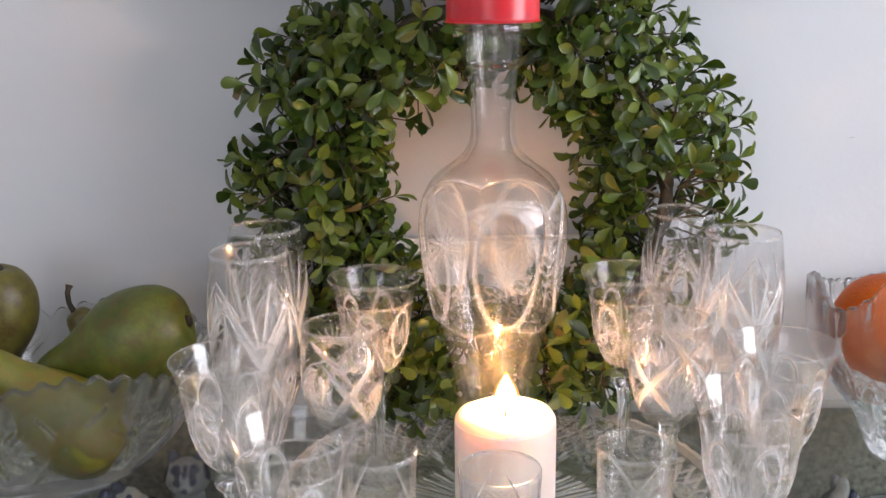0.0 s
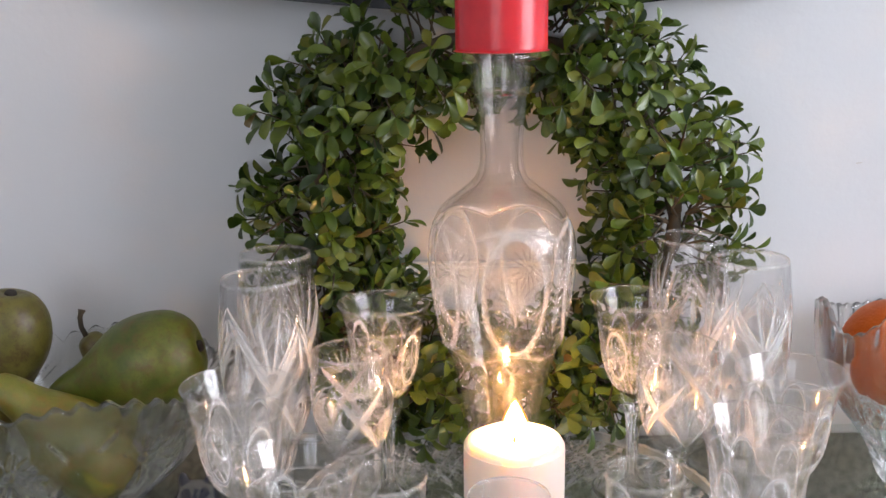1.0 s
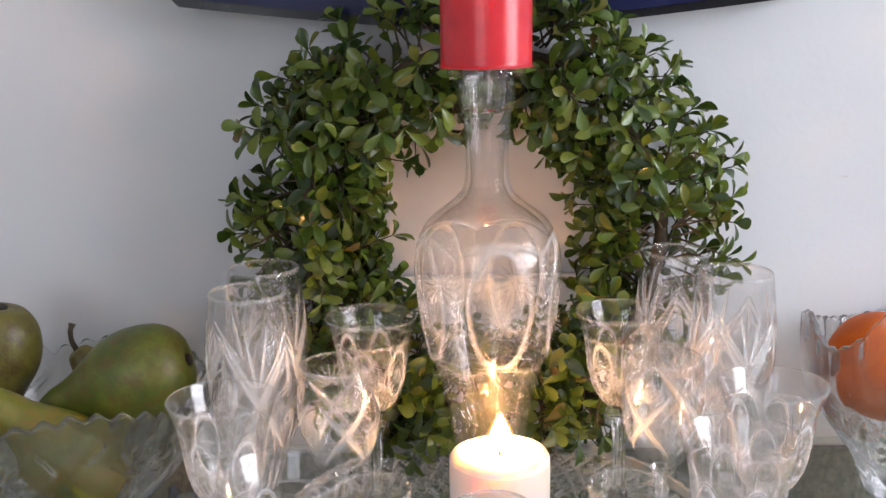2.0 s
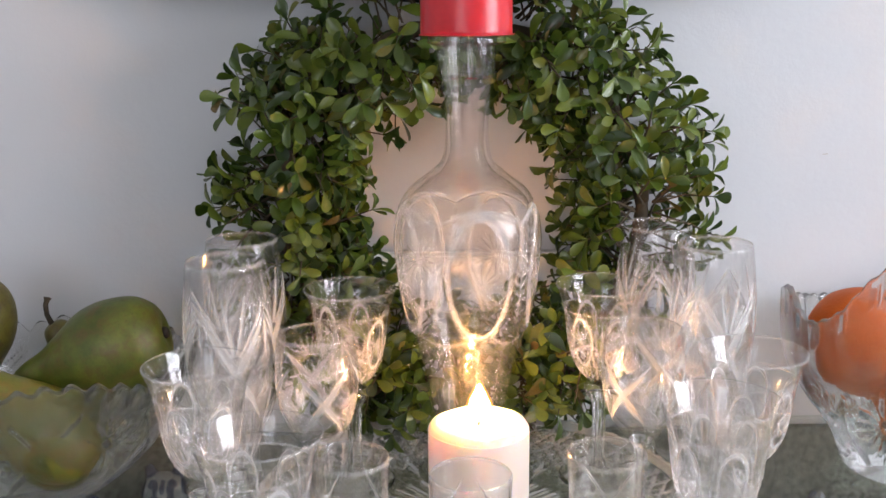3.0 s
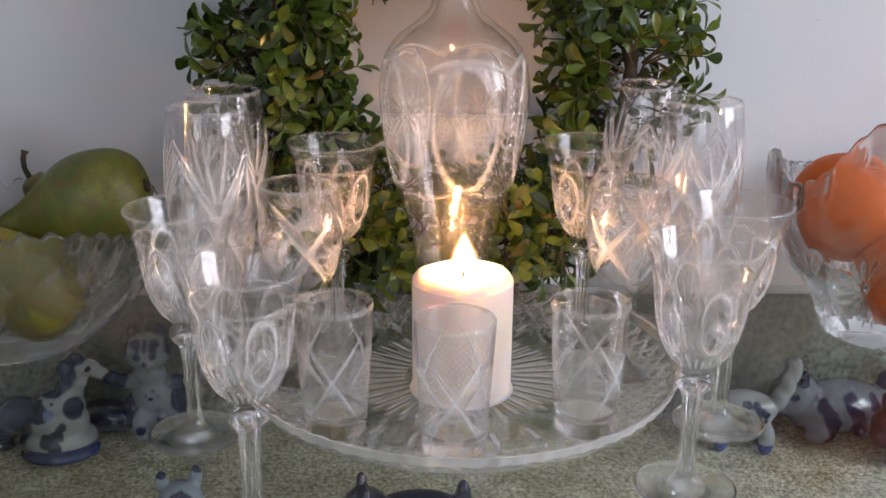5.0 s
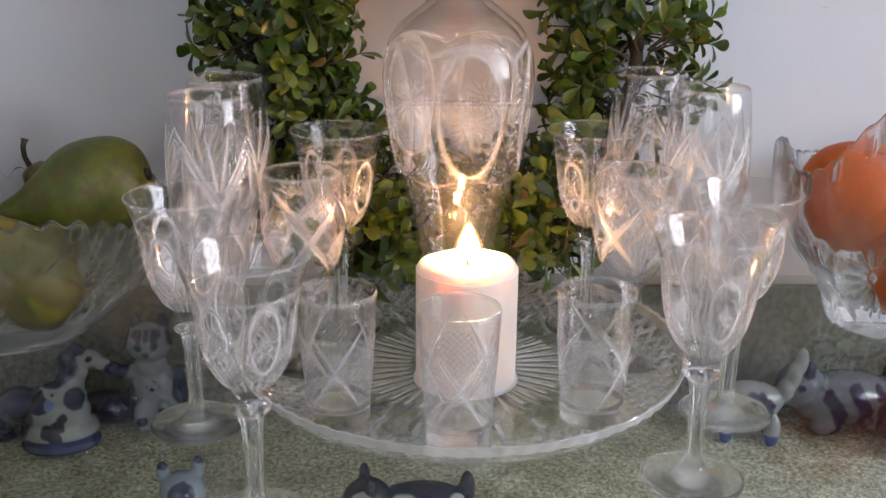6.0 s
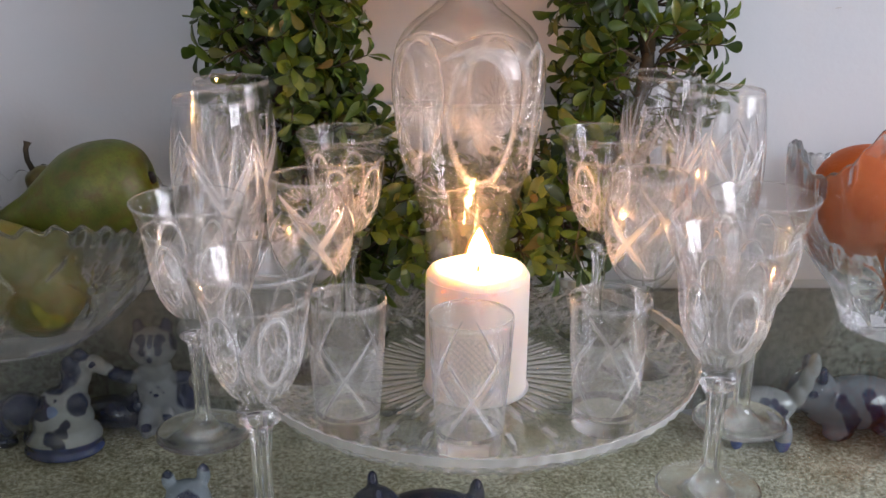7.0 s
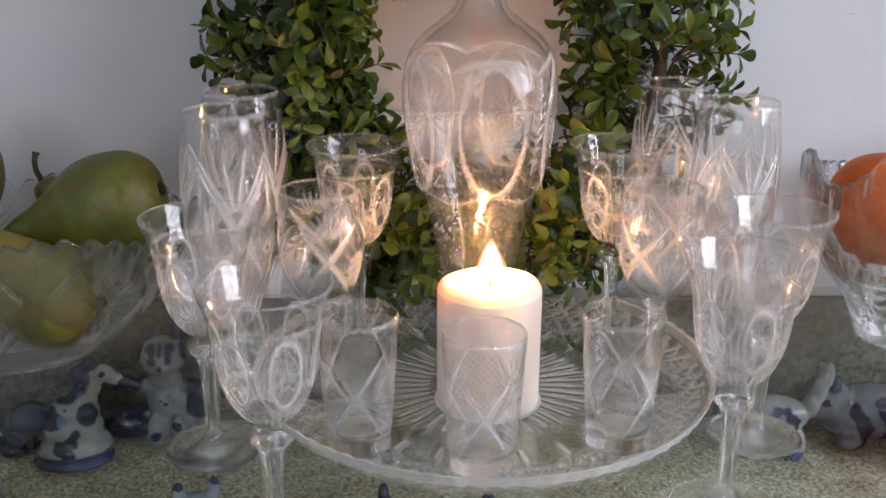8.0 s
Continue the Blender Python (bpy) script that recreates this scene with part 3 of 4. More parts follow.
def wine_glass():
    outer = [(0.0, 0.0), (0.026, 0.0), (0.0305, 0.0008), (0.031, 0.0016), (0.0295, 0.0026), (0.018, 0.0042), (0.009, 0.0075), (0.0062, 0.013), (0.0056, 0.03), (0.0062, 0.055), (0.0078, 0.066),
             (0.0115, 0.0705), (0.0125, 0.0745), (0.0115, 0.078), (0.0098, 0.0805), (0.012, 0.0845), (0.0175, 0.0905), (0.0228, 0.101), (0.0258, 0.114), (0.0275, 0.128), (0.0298, 0.142), (0.0332, 0.153), (0.0352, 0.158)]
    inner = [(0.0351, 0.1585), (0.0346, 0.1588), (0.0342, 0.1585), (0.0322, 0.1535), (0.0288, 0.142), (0.0264, 0.128), (0.0244, 0.114), (0.0208, 0.102), (0.015, 0.0935), (0.008, 0.0895), (0.0, 0.0885)]
    o, i = refine(smooth_line(outer, 5), 0.0008, 0.084, 0.15), smooth_line(inner, 4)
    cut = len(o) / (len(o) + len(i))

    def relief(T, R, Z, s):
        body = (s < cut) & (Z > 0.086)
        u, v = sector(T, 6) * 0.027, Z - 0.118
        d = 0.0013 * loop_cut(u, v, 0.0085, 0.019, 0.0016)
        u2 = sector(T, 6, np.pi / 6) * 0.027
        d = np.maximum(d, 0.0012 * star(u2, Z - 0.1, 26, 0.007, 0.03, 0.0012, 0.55, 2.6))
        d = np.maximum(d, 0.0008 * star(u, v, 12, 0.001, 0.006, 0.001))
        d = np.maximum(d, 0.0009 * tri(Z - 0.1405, 0.0011))
        field = (np.sqrt((u / 0.0085) ** 2 + (v / 0.019) ** 2) > 1.15) & (Z < 0.112)
        d = np.maximum(d, 0.0007 * field * np.maximum(tri((u2 + v) % 0.005 - 0.0025, 0.0009), tri((u2 - v) % 0.005 - 0.0025, 0.0009)))
        low = 0.0012 * tri(sector(T, 28) * 0.02, 0.0016) * np.clip((0.099 - Z) / 0.006, 0, 1)
        d = np.where(body, np.maximum(d, low), 0.0)
        stem = (s < cut) & (Z > 0.012) & (Z < 0.069)
        return 0.55 * d + np.where(stem, R * facets(T, 6) * 1.6, 0.0), DEEP * d

    full = np.vstack([o, i])
    f, k = row_at(full, len(o), 0.0065), row_at(full, len(o), 0.0695)
    return turned("goblet", full, 280, CRYSTAL, relief, None, [("foot", [(0, f)]), ("stem", [(f, k)]), ("bowl", [(k, len(full) - 1)])], (len(o) - 1, len(o) + 7))


WINE = thing("wine_glass", (-0.180, -0.045, 0.0), "clear cut-crystal wine glass with a flared rim, on the glass tabletop", "wine glass", "cut-crystal wine glasses", 10)
add_glass_parts(WINE, wine_glass())
for x, y, z, a in ((0.132, -0.118, 0, 35), (0.176, -0.034, 0, 64), (-0.125, -0.158, 0, 0), (-0.093, 0.09, FLOOR_Z + 0.001, 20), (0.099, 0.092, FLOOR_Z + 0.001, 47)):
    g = copy_thing(WINE, pose(x, y, z, 0, 0, a))
    if z:
        g["label"] = "clear cut-crystal wine glass with a flared rim, on the crystal tray"


def sherry_glass():
    outer = [(0.0, 0.0), (0.024, 0.0), (0.0275, 0.001), (0.027, 0.002), (0.016, 0.004), (0.007, 0.0075), (0.005, 0.015), (0.0046, 0.035), (0.0056, 0.052), (0.009, 0.06),
             (0.0165, 0.067), (0.0238, 0.08), (0.0283, 0.097), (0.0296, 0.114), (0.0285, 0.13), (0.027, 0.1425)]
    inner = [(0.0269, 0.1431), (0.0264, 0.1434), (0.026, 0.143), (0.0275, 0.13), (0.0284, 0.114), (0.027, 0.098), (0.022, 0.082), (0.014, 0.071), (0.006, 0.067), (0.0, 0.0665)]
    o, i = refine(smooth_line(outer, 6), 0.0008, 0.062, 0.135), smooth_line(inner, 4)
    cut = len(o) / (len(o) + len(i))

    def relief(T, R, Z, s):
        body = (s < cut) & (Z > 0.062)
        u, v = sector(T, 4) * 0.029, Z - 0.1
        d = 0.0016 * star(u, v - 0.016, 22, 0.003, 0.019, 0.0013, 0.3, 2.85)
        d = np.maximum(d, 0.0018 * lens_cut(u, v, 0.034, 0.0042, 0.9))
        d = np.maximum(d, 0.0018 * lens_cut(u, v, 0.034, 0.0042, -0.9))
        u2 = sector(T, 4, np.pi / 4) * 0.029
        hatch = np.maximum(tri((u2 + v) % 0.004 - 0.002, 0.0011), tri((u2 - v) % 0.004 - 0.002, 0.0011))
        d = np.maximum(d, 0.0009 * hatch * ((u2 / 0.009) ** 2 + ((v + 0.008) / 0.012) ** 2 < 1))
        d = np.maximum(d, 0.0012 * star(u2, v + 0.008, 14, 0.01, 0.018, 0.001))
        stem = (s < cut) & (Z > 0.012) & (Z < 0.055)
        d = np.where(body, d, 0.0)
        return 0.42 * d + np.where(stem, R * facets(T, 6) * 1.5, 0.0), DEEP * d

    full = np.vstack([o, i])
    f, k = row_at(full, len(o), 0.0065), row_at(full, len(o), 0.0585)
    return turned("goblet", full, 280, CRYSTAL, relief, None, [("foot", [(0, f)]), ("stem", [(f, k)]), ("bowl", [(k, len(full) - 1)])], (len(o) - 1, len(o) + 7))


SHERRY = thing("sherry_glass", (-0.113, 0.0245, FLOOR_Z + 0.001), "small barrel-shaped cut-crystal sherry glass on the tray", "sherry glass", "cut-crystal sherry glasses", 15)
add_glass_parts(SHERRY, sherry_glass())
copy_thing(SHERRY, pose(0.119, 0.03, FLOOR_Z + 0.001, 0, 0, 50))


def flute_glass():
    outer = [(0.0, 0.0), (0.026, 0.0), (0.0295, 0.001), (0.029, 0.002), (0.016, 0.0042), (0.0075, 0.009), (0.0055, 0.018), (0.0056, 0.038), (0.0085, 0.05),
             (0.0165, 0.064), (0.0235, 0.085), (0.0285, 0.11), (0.0312, 0.14), (0.0312, 0.165), (0.0292, 0.188), (0.0272, 0.205)]
    inner = [(0.0271, 0.2056), (0.0267, 0.2059), (0.0263, 0.2055), (0.0283, 0.188), (0.0301, 0.165), (0.03, 0.14), (0.0272, 0.112), (0.022, 0.088), (0.0145, 0.07), (0.006, 0.063), (0.0, 0.062)]
    o, i = refine(smooth_line(outer, 6), 0.001, 0.055, 0.19), smooth_line(inner, 4)
    cut = len(o) / (len(o) + len(i))

    def relief(T, R, Z, s):
        body = (s < cut) & (Z > 0.055)
        u, v = sector(T, 4) * 0.031, Z - 0.135
        d = 0.0022 * star(u, v - 0.004, 18, 0.006, 0.048, 0.0026, 0.7, 2.45)
        d = np.maximum(d, 0.0022 * lens_cut(u, v + 0.004, 0.05, 0.0045, 1.05))
        d = np.maximum(d, 0.0022 * lens_cut(u, v + 0.004, 0.05, 0.0045, -1.05))
        u2 = sector(T, 4, np.pi / 4) * 0.031
        d = np.maximum(d, 0.0016 * star(u2, v + 0.02, 16, 0.002, 0.014, 0.0014))
        d = np.maximum(d, 0.0016 * lens_cut(u2, v - 0.02, 0.016, 0.003, np.pi / 2))
        d = np.maximum(d, 0.0014 * tri(sector(T, 20) * 0.02, 0.0022) * np.clip((0.085 - Z) / 0.01, 0, 1))
        d = np.where(body, d, 0.0)
        return 0.40 * d, DEEP * d

    full = np.vstack([o, i])
    f, k = row_at(full, len(o), 0.0065), row_at(full, len(o), 0.049)
    return turned("goblet", full, 280, CRYSTAL, relief, None, [("foot", [(0, f)]), ("stem", [(f, k)]), ("bowl", [(k, len(full) - 1)])], (len(o) - 1, len(o) + 7))


FLUTE = thing("champagne_flute", (-0.176, 0.036, 0.0), "tall clear cut-crystal champagne flute with fan cuts", "champagne flute", "cut-crystal flutes", 20)
add_glass_parts(FLUTE, flute_glass())
for x, y, a in ((-0.176, 0.106, 50), (0.178, 0.07, 8), (0.150, 0.14, 38)):
    copy_thing(FLUTE, pose(x, y, 0, 0, 0, a))


def shot_glass():
    outer = [(0.0, 0.0), (0.0185, 0.0), (0.0195, 0.001), (0.0195, 0.001), (0.0207, 0.012), (0.0228, 0.04), (0.0246, 0.07), (0.0255, 0.087)]
    inner = [(0.0254, 0.0876), (0.0249, 0.0879), (0.0245, 0.0875), (0.0236, 0.07), (0.0217, 0.04), (0.0196, 0.017), (0.018, 0.0145), (0.008, 0.0135), (0.0, 0.0135)]
    o, i = refine(smooth_line(outer, 5), 0.0008, 0.013, 0.077), smooth_line(inner, 4)
    cut = len(o) / (len(o) + len(i))

    def relief(T, R, Z, s):
        body = (s < cut) & (Z > 0.013) & (Z < 0.076)
        u, v = sector(T, 3) * 0.023, Z - 0.042
        d = 0.0014 * lens_cut(u, v, 0.04, 0.0026, 1.0)
        d = np.maximum(d, 0.0014 * lens_cut(u, v, 0.04, 0.0026, -1.0))
        d = np.maximum(d, 0.001 * star(u, v - 0.004, 20, 0.002, 0.018, 0.001, 0.9, 2.25))
        d = np.maximum(d, 0.001 * star(u, v + 0.003, 16, 0.001, 0.012, 0.0011))
        u2 = sector(T, 3, np.pi / 3) * 0.023
        hatch = np.maximum(tri((u2 + v) % 0.0045 - 0.00225, 0.001), tri((u2 - v) % 0.0045 - 0.00225, 0.001))
        d = np.maximum(d, 0.0009 * hatch * (np.abs(v + 0.004) < 0.024) * (np.abs(u2) < 0.015 - np.abs(v) * 0.3))
        d = np.where(body, d, 0.0)
        return 0.50 * d, DEEP * d

    full = np.vstack([o, i])
    b0 = row_at(full, len(o), 0.0125)
    floor_row = len(o) + next(k for k in range(len(i)) if i[k][1] < 0.0165)
    return turned("tumbler", full, 240, CRYSTAL, relief, None, [("base", [(0, b0), (floor_row, len(full) - 1)]), ("wall", [(b0, floor_row)])], (len(o) - 1, len(o) + 7))


SHOT = thing("shot_glass", (-0.009, -0.087, FLOOR_Z + 0.001), "small straight cut-crystal shot glass on the tray", "shot glass", "shot glasses on the tray", -90)
add_glass_parts(SHOT, shot_glass())
copy_thing(SHOT, pose(-0.085, -0.059, FLOOR_Z + 0.001, 0, 0, 30))
copy_thing(SHOT, pose(0.079, -0.059, FLOOR_Z + 0.001, 0, 0, 75))


# ---- decanter ----
def decanter():
    outer = [(0.0, 0.0), (0.025, 0.0), (0.0275, 0.001), (0.0275, 0.001), (0.0268, 0.03), (0.0272, 0.065), (0.0315, 0.095), (0.0395, 0.125), (0.0425, 0.1335), (0.0455, 0.139), (0.0505, 0.165), (0.0535, 0.192),
             (0.0535, 0.208), (0.0505, 0.224), (0.0425, 0.238), (0.030, 0.248), (0.0205, 0.2565), (0.0165, 0.266), (0.0156, 0.283), (0.0168, 0.305), (0.0178, 0.315), (0.0194, 0.318), (0.0203, 0.329), (0.0206, 0.339),
             (0.0206, 0.339), (0.027, 0.3405), (0.0275, 0.343), (0.027, 0.3455)]
    inner = [(0.0165, 0.3455), (0.0162, 0.335), (0.0145, 0.315), (0.0122, 0.28), (0.0125, 0.264), (0.018, 0.252), (0.030, 0.243), (0.0425, 0.231), (0.048, 0.216), (0.0495, 0.2), (0.0468, 0.168),
             (0.0405, 0.142), (0.0335, 0.12), (0.0265, 0.095), (0.0225, 0.065), (0.022, 0.03), (0.019, 0.018), (0.0, 0.016)]
    o, i = refine(smooth_line(outer, 6), 0.0009, 0.137, 0.245), smooth_line(inner, 6)
    cut = len(o) / (len(o) + len(i))

    def relief(T, R, Z, s):
        out = s < cut
        u, v = sector(T, 5) * 0.052, Z - 0.185
        d = 0.003 * loop_cut(u, v + 0.004, 0.0225, 0.045, 0.0024)
        d = np.maximum(d, 0.0024 * star(u, v + 0.008, 16, 0.0045, 0.018, 0.0014))
        d = np.maximum(d, 0.0022 * loop_cut(u, v + 0.008, 0.003, 0.003, 0.0016))
        u2 = sector(T, 5, np.pi / 5) * 0.052
        fern = tri((np.abs(u2) * 0.9 - v * 1.0) % 0.0075 - 0.00375, 0.0017) * (np.abs(u2) < 0.0065 * np.clip(1 - (v / 0.034) ** 2, 0, 1)) * (np.abs(v) < 0.034)
        d = np.maximum(d, 0.0016 * fern)
        d = np.maximum(d, 0.0014 * tri(u2, 0.001) * (np.abs(v) < 0.034))
        # crossing arcs on the shoulder
        d = np.maximum(d, 0.0028 * tri(Z - (0.2285 - 9.0 * np.abs(u) * np.abs(u)), 0.0026) * (Z > 0.2))
        body = out & (Z > 0.137) & (Z < 0.245)
        d = np.where(body, d, 0.0)
        engraved = 1.1 * d
        flutes = 0.0016 * (1 - np.abs(sector(T, 12)) / (np.pi / 12)) ** 0.7 * np.clip((Z - 0.012) / 0.01, 0, 1) * np.clip((0.131 - Z) / 0.006, 0, 1)
        d += np.where(out, flutes, 0.0)
        # bright edges of the flutes, painted in as whitened lines
        edge_glints = tri(sector(T, 12) * R, 0.0009) * (Z > 0.02) * (Z < 0.13)
        engraved = engraved + np.where(out, 0.0007 * edge_glints + 0.0009 * tri(Z - 0.134 - 0.003 * np.cos(5 * T), 0.0014), 0.0)
        neck = np.where(out & (Z > 0.256) & (Z < 0.3165), R * facets(T, 8) * 1.3, 0.0)
        return 0.6 * d + neck, engraved

    full = np.vstack([o, i])
    a, c, e = (row_at(full, len(o), z) for z in (0.1335, 0.2575, 0.3393))
    return turned("bottle", full, 420, DECANTER_CRYSTAL, relief, None, [("base", [(0, a)]), ("body", [(a, c), (len(o) - 1, len(full) - 1)]), ("neck", [(c, e)]), ("lip", [(e, len(o) - 1)])])


DEC = thing("decanter", (-0.0046, 0.067, FLOOR_Z + 0.001), "tall clear cut-crystal decanter used as a candle holder on the tray", "decanter", turn=-82)
for me in decanter():
    part(me.name.split(".")[0], me, DEC)


# ---- candles ----
def flame_mesh(h, r, name="flame", mat=None):
    line = smooth_line([(0, 0), (r * 0.6, h * 0.05), (r * 0.97, h * 0.18), (r, h * 0.32), (r * 0.82, h * 0.52), (r * 0.46, h * 0.76), (r * 0.18, h * 0.93), (0, h)], 5)
    return turned(name, line, 20, mat or FLAME)


def candle(name, at, r, h, mat, label, wax_label, flame_h, flame_r, well=0.006):
    line = [(0, 0), (r - 0.001, 0), (r, 0.001), (r, 0.001), (r, h * 0.5), (r, h - 0.009), (r * 0.985, h - 0.005), (r * 0.93, h - 0.0018), (r * 0.82, h), (r * 0.66, h - 0.15 * well), (r * 0.4, h - 0.85 * well), (r * 0.15, h - well), (0, h - well)]

    def melt(X, Y, Z, T, s):
        low = np.clip((Z - h + 0.012) / 0.012, 0, 1)
        return X, Y, Z + low * (0.0006 * np.sin(T * 2 + 0.6) + 0.0004 * np.sin(T * 5))

    root = thing(name, at, label, "candle")
    part("wax", turned("wax", smooth_line(line, 8), 72, mat, None, melt), root, wax_label)
    part("wick", tube_mesh("wick", [(0, 0, h - well - 0.001), (0.0004, 0, h - well + 0.005), (0.0016, 0, h - well + 0.009)], [0.0011, 0.001, 0.0006], WICK, 6), root)
    fl = part("flame", flame_mesh(flame_h, flame_r), root, "bright yellow-orange flame")
    fl.matrix_basis = pose(0.0006, 0, h - well + 0.0055)
    # glowing shell imitating the halo at the flame's edge
    mantle = part("mantle", flame_mesh(flame_h * 1.14, flame_r * 1.3, "mantle", HALO), fl)
    mantle.matrix_basis = pose(0, 0, -0.001)


candle("pillar_candle", (0.0, 0.0, FLOOR_Z + 0.001), 0.035, 0.087, WAX, "burning white pillar candle on the crystal tray", "", 0.025, 0.0074, 0.0035)
candle("red_candle", (-0.0046, 0.067, FLOOR_Z + 0.001 + 0.346), 0.032, 0.078, RED_WAX, "burning red pillar candle on the decanter's mouth", "", 0.012, 0.003, 0.03)


# ---- bowl of pears ----
def pear(name, mat, at, rot, length, r, label, bend=0.0, stem=True):
    """The axis runs from the blossom end (0) to the stalk (length)."""
    prof = [(0, 0.03), (0.3, 0.0), (0.62, 0.03), (0.9, 0.14), (1.0, 0.3), (0.93, 0.46), (0.7, 0.62), (0.5, 0.76), (0.42, 0.88), (0.3, 0.97), (0.1, 1.0), (0, 0.985)]
    line = smooth_line([(a * r, q * length) for a, q in prof], 6)

    def lumpy(X, Y, Z, T, s):
        k = 1 + 0.025 * np.sin(T * 2 + Z * 40) + 0.015 * np.sin(T * 3 - Z * 70)
        return X * k + bend * (np.clip(Z / length - 0.3, 0, 1)) ** 2, Y * k, Z

    root = thing(name, at, label, "pear", "pears in the crystal bowl")
    root.matrix_basis = pose(*at, *rot)
    part("flesh", turned("flesh", line, 48, mat, None, lumpy), root)
    me = turned("calyx", smooth_line([(0, -0.0015), (0.0035, -0.002), (0.005, 0.001), (0.003, 0.003), (0, 0.003)], 3), 10, WICK)
    part("calyx", me, root, "dark dried blossom end")
    if stem:
        b0 = bend * 0.49
        pts = [(b0, 0, length * 0.975), (b0 + 0.002, 0, length + 0.008), (b0 + 0.006, 0.001, length + 0.015), (b0 + 0.011, 0.002, length + 0.019)]
        part("stalk", tube_mesh("stalk", pts, [0.0025, 0.0021, 0.0022, 0.0032], BARK, 8), root, "dark woody stalk")


def oval_bowl(name, at, rx, ry, depth, rim, label, lobes, relief_fn, wall, ripple, turn=0.0):
    """A thick cut-crystal bowl; rim(theta): height of the edge."""
    inside = [(wall[-1][0] - 0.022, 1.012), (wall[-1][0] - 0.046, 0.99)] + [(q - 0.075, v + 0.04) for q, v in wall[-2:3:-1]] + [(0.3, 0.15), (0.0, 0.14)]
    o, i = smooth_line(wall, 12), smooth_line(inside, 5)
    line = np.vstack([o, i])
    n, seg = len(line), 600
    th = np.arange(seg) * 2 * np.pi / seg
    height, waves = np.array([rim(t) for t in th]), np.array([ripple(t) for t in th])
    verts, faces = [], []
    for k, (q, v) in enumerate(line):
        cutd = relief_fn(th, v) if k < len(o) else 0.0
        lob = 1 + lobes * np.abs(np.sin(th * 6)) * v
        X, Y = np.maximum(rx * q - cutd, 0) * np.cos(th) * lob, np.maximum(ry * q - cutd, 0) * np.sin(th) * lob
        verts += np.stack([X, Y, height * v + waves * v ** 12], -1).tolist()
    for k in range(n - 1):
        a, c = k * seg, (k + 1) * seg
        faces += [(a + j, a + (j + 1) % seg, c + (j + 1) % seg, c + j) for j in range(seg)]
    me = mesh_from("basin", verts, faces, BOWL_CRYSTAL)
    bm = bmesh.new()
    bm.from_mesh(me)
    bmesh.ops.remove_doubles(bm, verts=bm.verts, dist=1e-6)
    bmesh.ops.recalc_face_normals(bm, faces=bm.faces)
    bm.to_mesh(me)
    bm.free()
    me.polygons.foreach_set("use_smooth", [True] * len(me.polygons))
    root = thing(name, at, label, "bowl", turn=turn)
    part("basin", me, root)


WALL_LOW = [(0, 0.0), (0.42, 0.0), (0.5, 0.004), (0.52, 0.008), (0.66, 0.16), (0.82, 0.42), (0.93, 0.72), (1.0, 1.0)]
WALL_ROUND = [(0, 0.0), (0.46, 0.0), (0.54, 0.004), (0.56, 0.03), (0.64, 0.2), (0.8, 0.38), (0.94, 0.58), (0.99, 0.78), (1.0, 1.0)]


def left_rim(t):
    return 0.1 + 0.016 * abs(math.cos(t * 3)) ** 0.7


def motif(t, v, count, mid, across, span, size):
    """Stars between crossed leaf cuts, round the wall of a bowl; v runs from foot 0 to rim 1."""
    step = 2 * math.pi / count
    u = ((t + step / 2) % step - step / 2) * across
    w = (v - mid) * span + 0 * t
    d = 0.006 * star(u, w, 14, 0.003, size, 0.0032)
    u2 = (t % step - step / 2) * across
    d = np.maximum(d, 0.0065 * lens_cut(u2, w, size * 1.6, 0.0055, 1.0))
    d = np.maximum(d, 0.0065 * lens_cut(u2, w, size * 1.6, 0.0055, -1.0))
    return np.maximum(d, 0.003 * star(u2, w - size * 0.6, 24, 0.004, size * 1.1, 0.0016, 0.5, 2.65))


def left_cuts(t, v):
    d = motif(t, v, 9, 0.55, 0.13, 0.12, 0.026)
    return d * (0.06 < v < 0.985)


oval_bowl("fruit_bowl", (-0.39, 0.115, 0.0), 0.173, 0.108, 0.1, left_rim, "scalloped clear cut-crystal bowl filled with pears", 0.03, left_cuts, WALL_LOW, lambda t: 0.0022 * math.cos(t * 54))
pear("pear", PEAR_GREEN, (-0.238, 0.105, 0.133), (0, -106, 4), 0.126, 0.038, "green pear lying on its side in the crystal bowl", -0.016, False)
pear("pear", PEAR_BROWN, (-0.298, 0.16, 0.056), (0, -33, 12), 0.085, 0.03, "russet-green pear with a dark stalk in the crystal bowl", 0.0)
pear("pear", PEAR_BROWN, (-0.392, 0.13, 0.171), (0, 188, 0), 0.112, 0.032, "russet-brown pear standing on its stalk end in the crystal bowl", 0.004, False)
pear("pear", PEAR_LIGHT, (-0.296, 0.076, 0.036), (4, -43, 6), 0.125, 0.033, "pale green pear leaning against the bowl's wall", -0.008)
pear("pear", PEAR_LIGHT, (-0.4, 0.09, 0.04), (0, -80, -10), 0.09, 0.03, "yellow-green pear at the bottom of the bowl", 0.0, False)


# ---- bowl of oranges ----
RIM_ANGLES = (0, 30, 60, 95, 115, 130, 155, 180, 197, 212, 223, 245, 270, 300, 330, 360)
RIM_HEIGHTS = (0.155, 0.13, 0.15, 0.124, 0.121, 0.124, 0.138, 0.156, 0.131, 0.147, 0.18, 0.215, 0.2, 0.15, 0.13, 0.155)


def right_rim(t):
    """A wavy rim with a pointed tip and a high side."""
    return sum(float(np.interp(math.degrees(t + k) % 360, RIM_ANGLES, RIM_HEIGHTS)) for k in (-0.08, -0.04, 0.0, 0.04, 0.08)) / 5


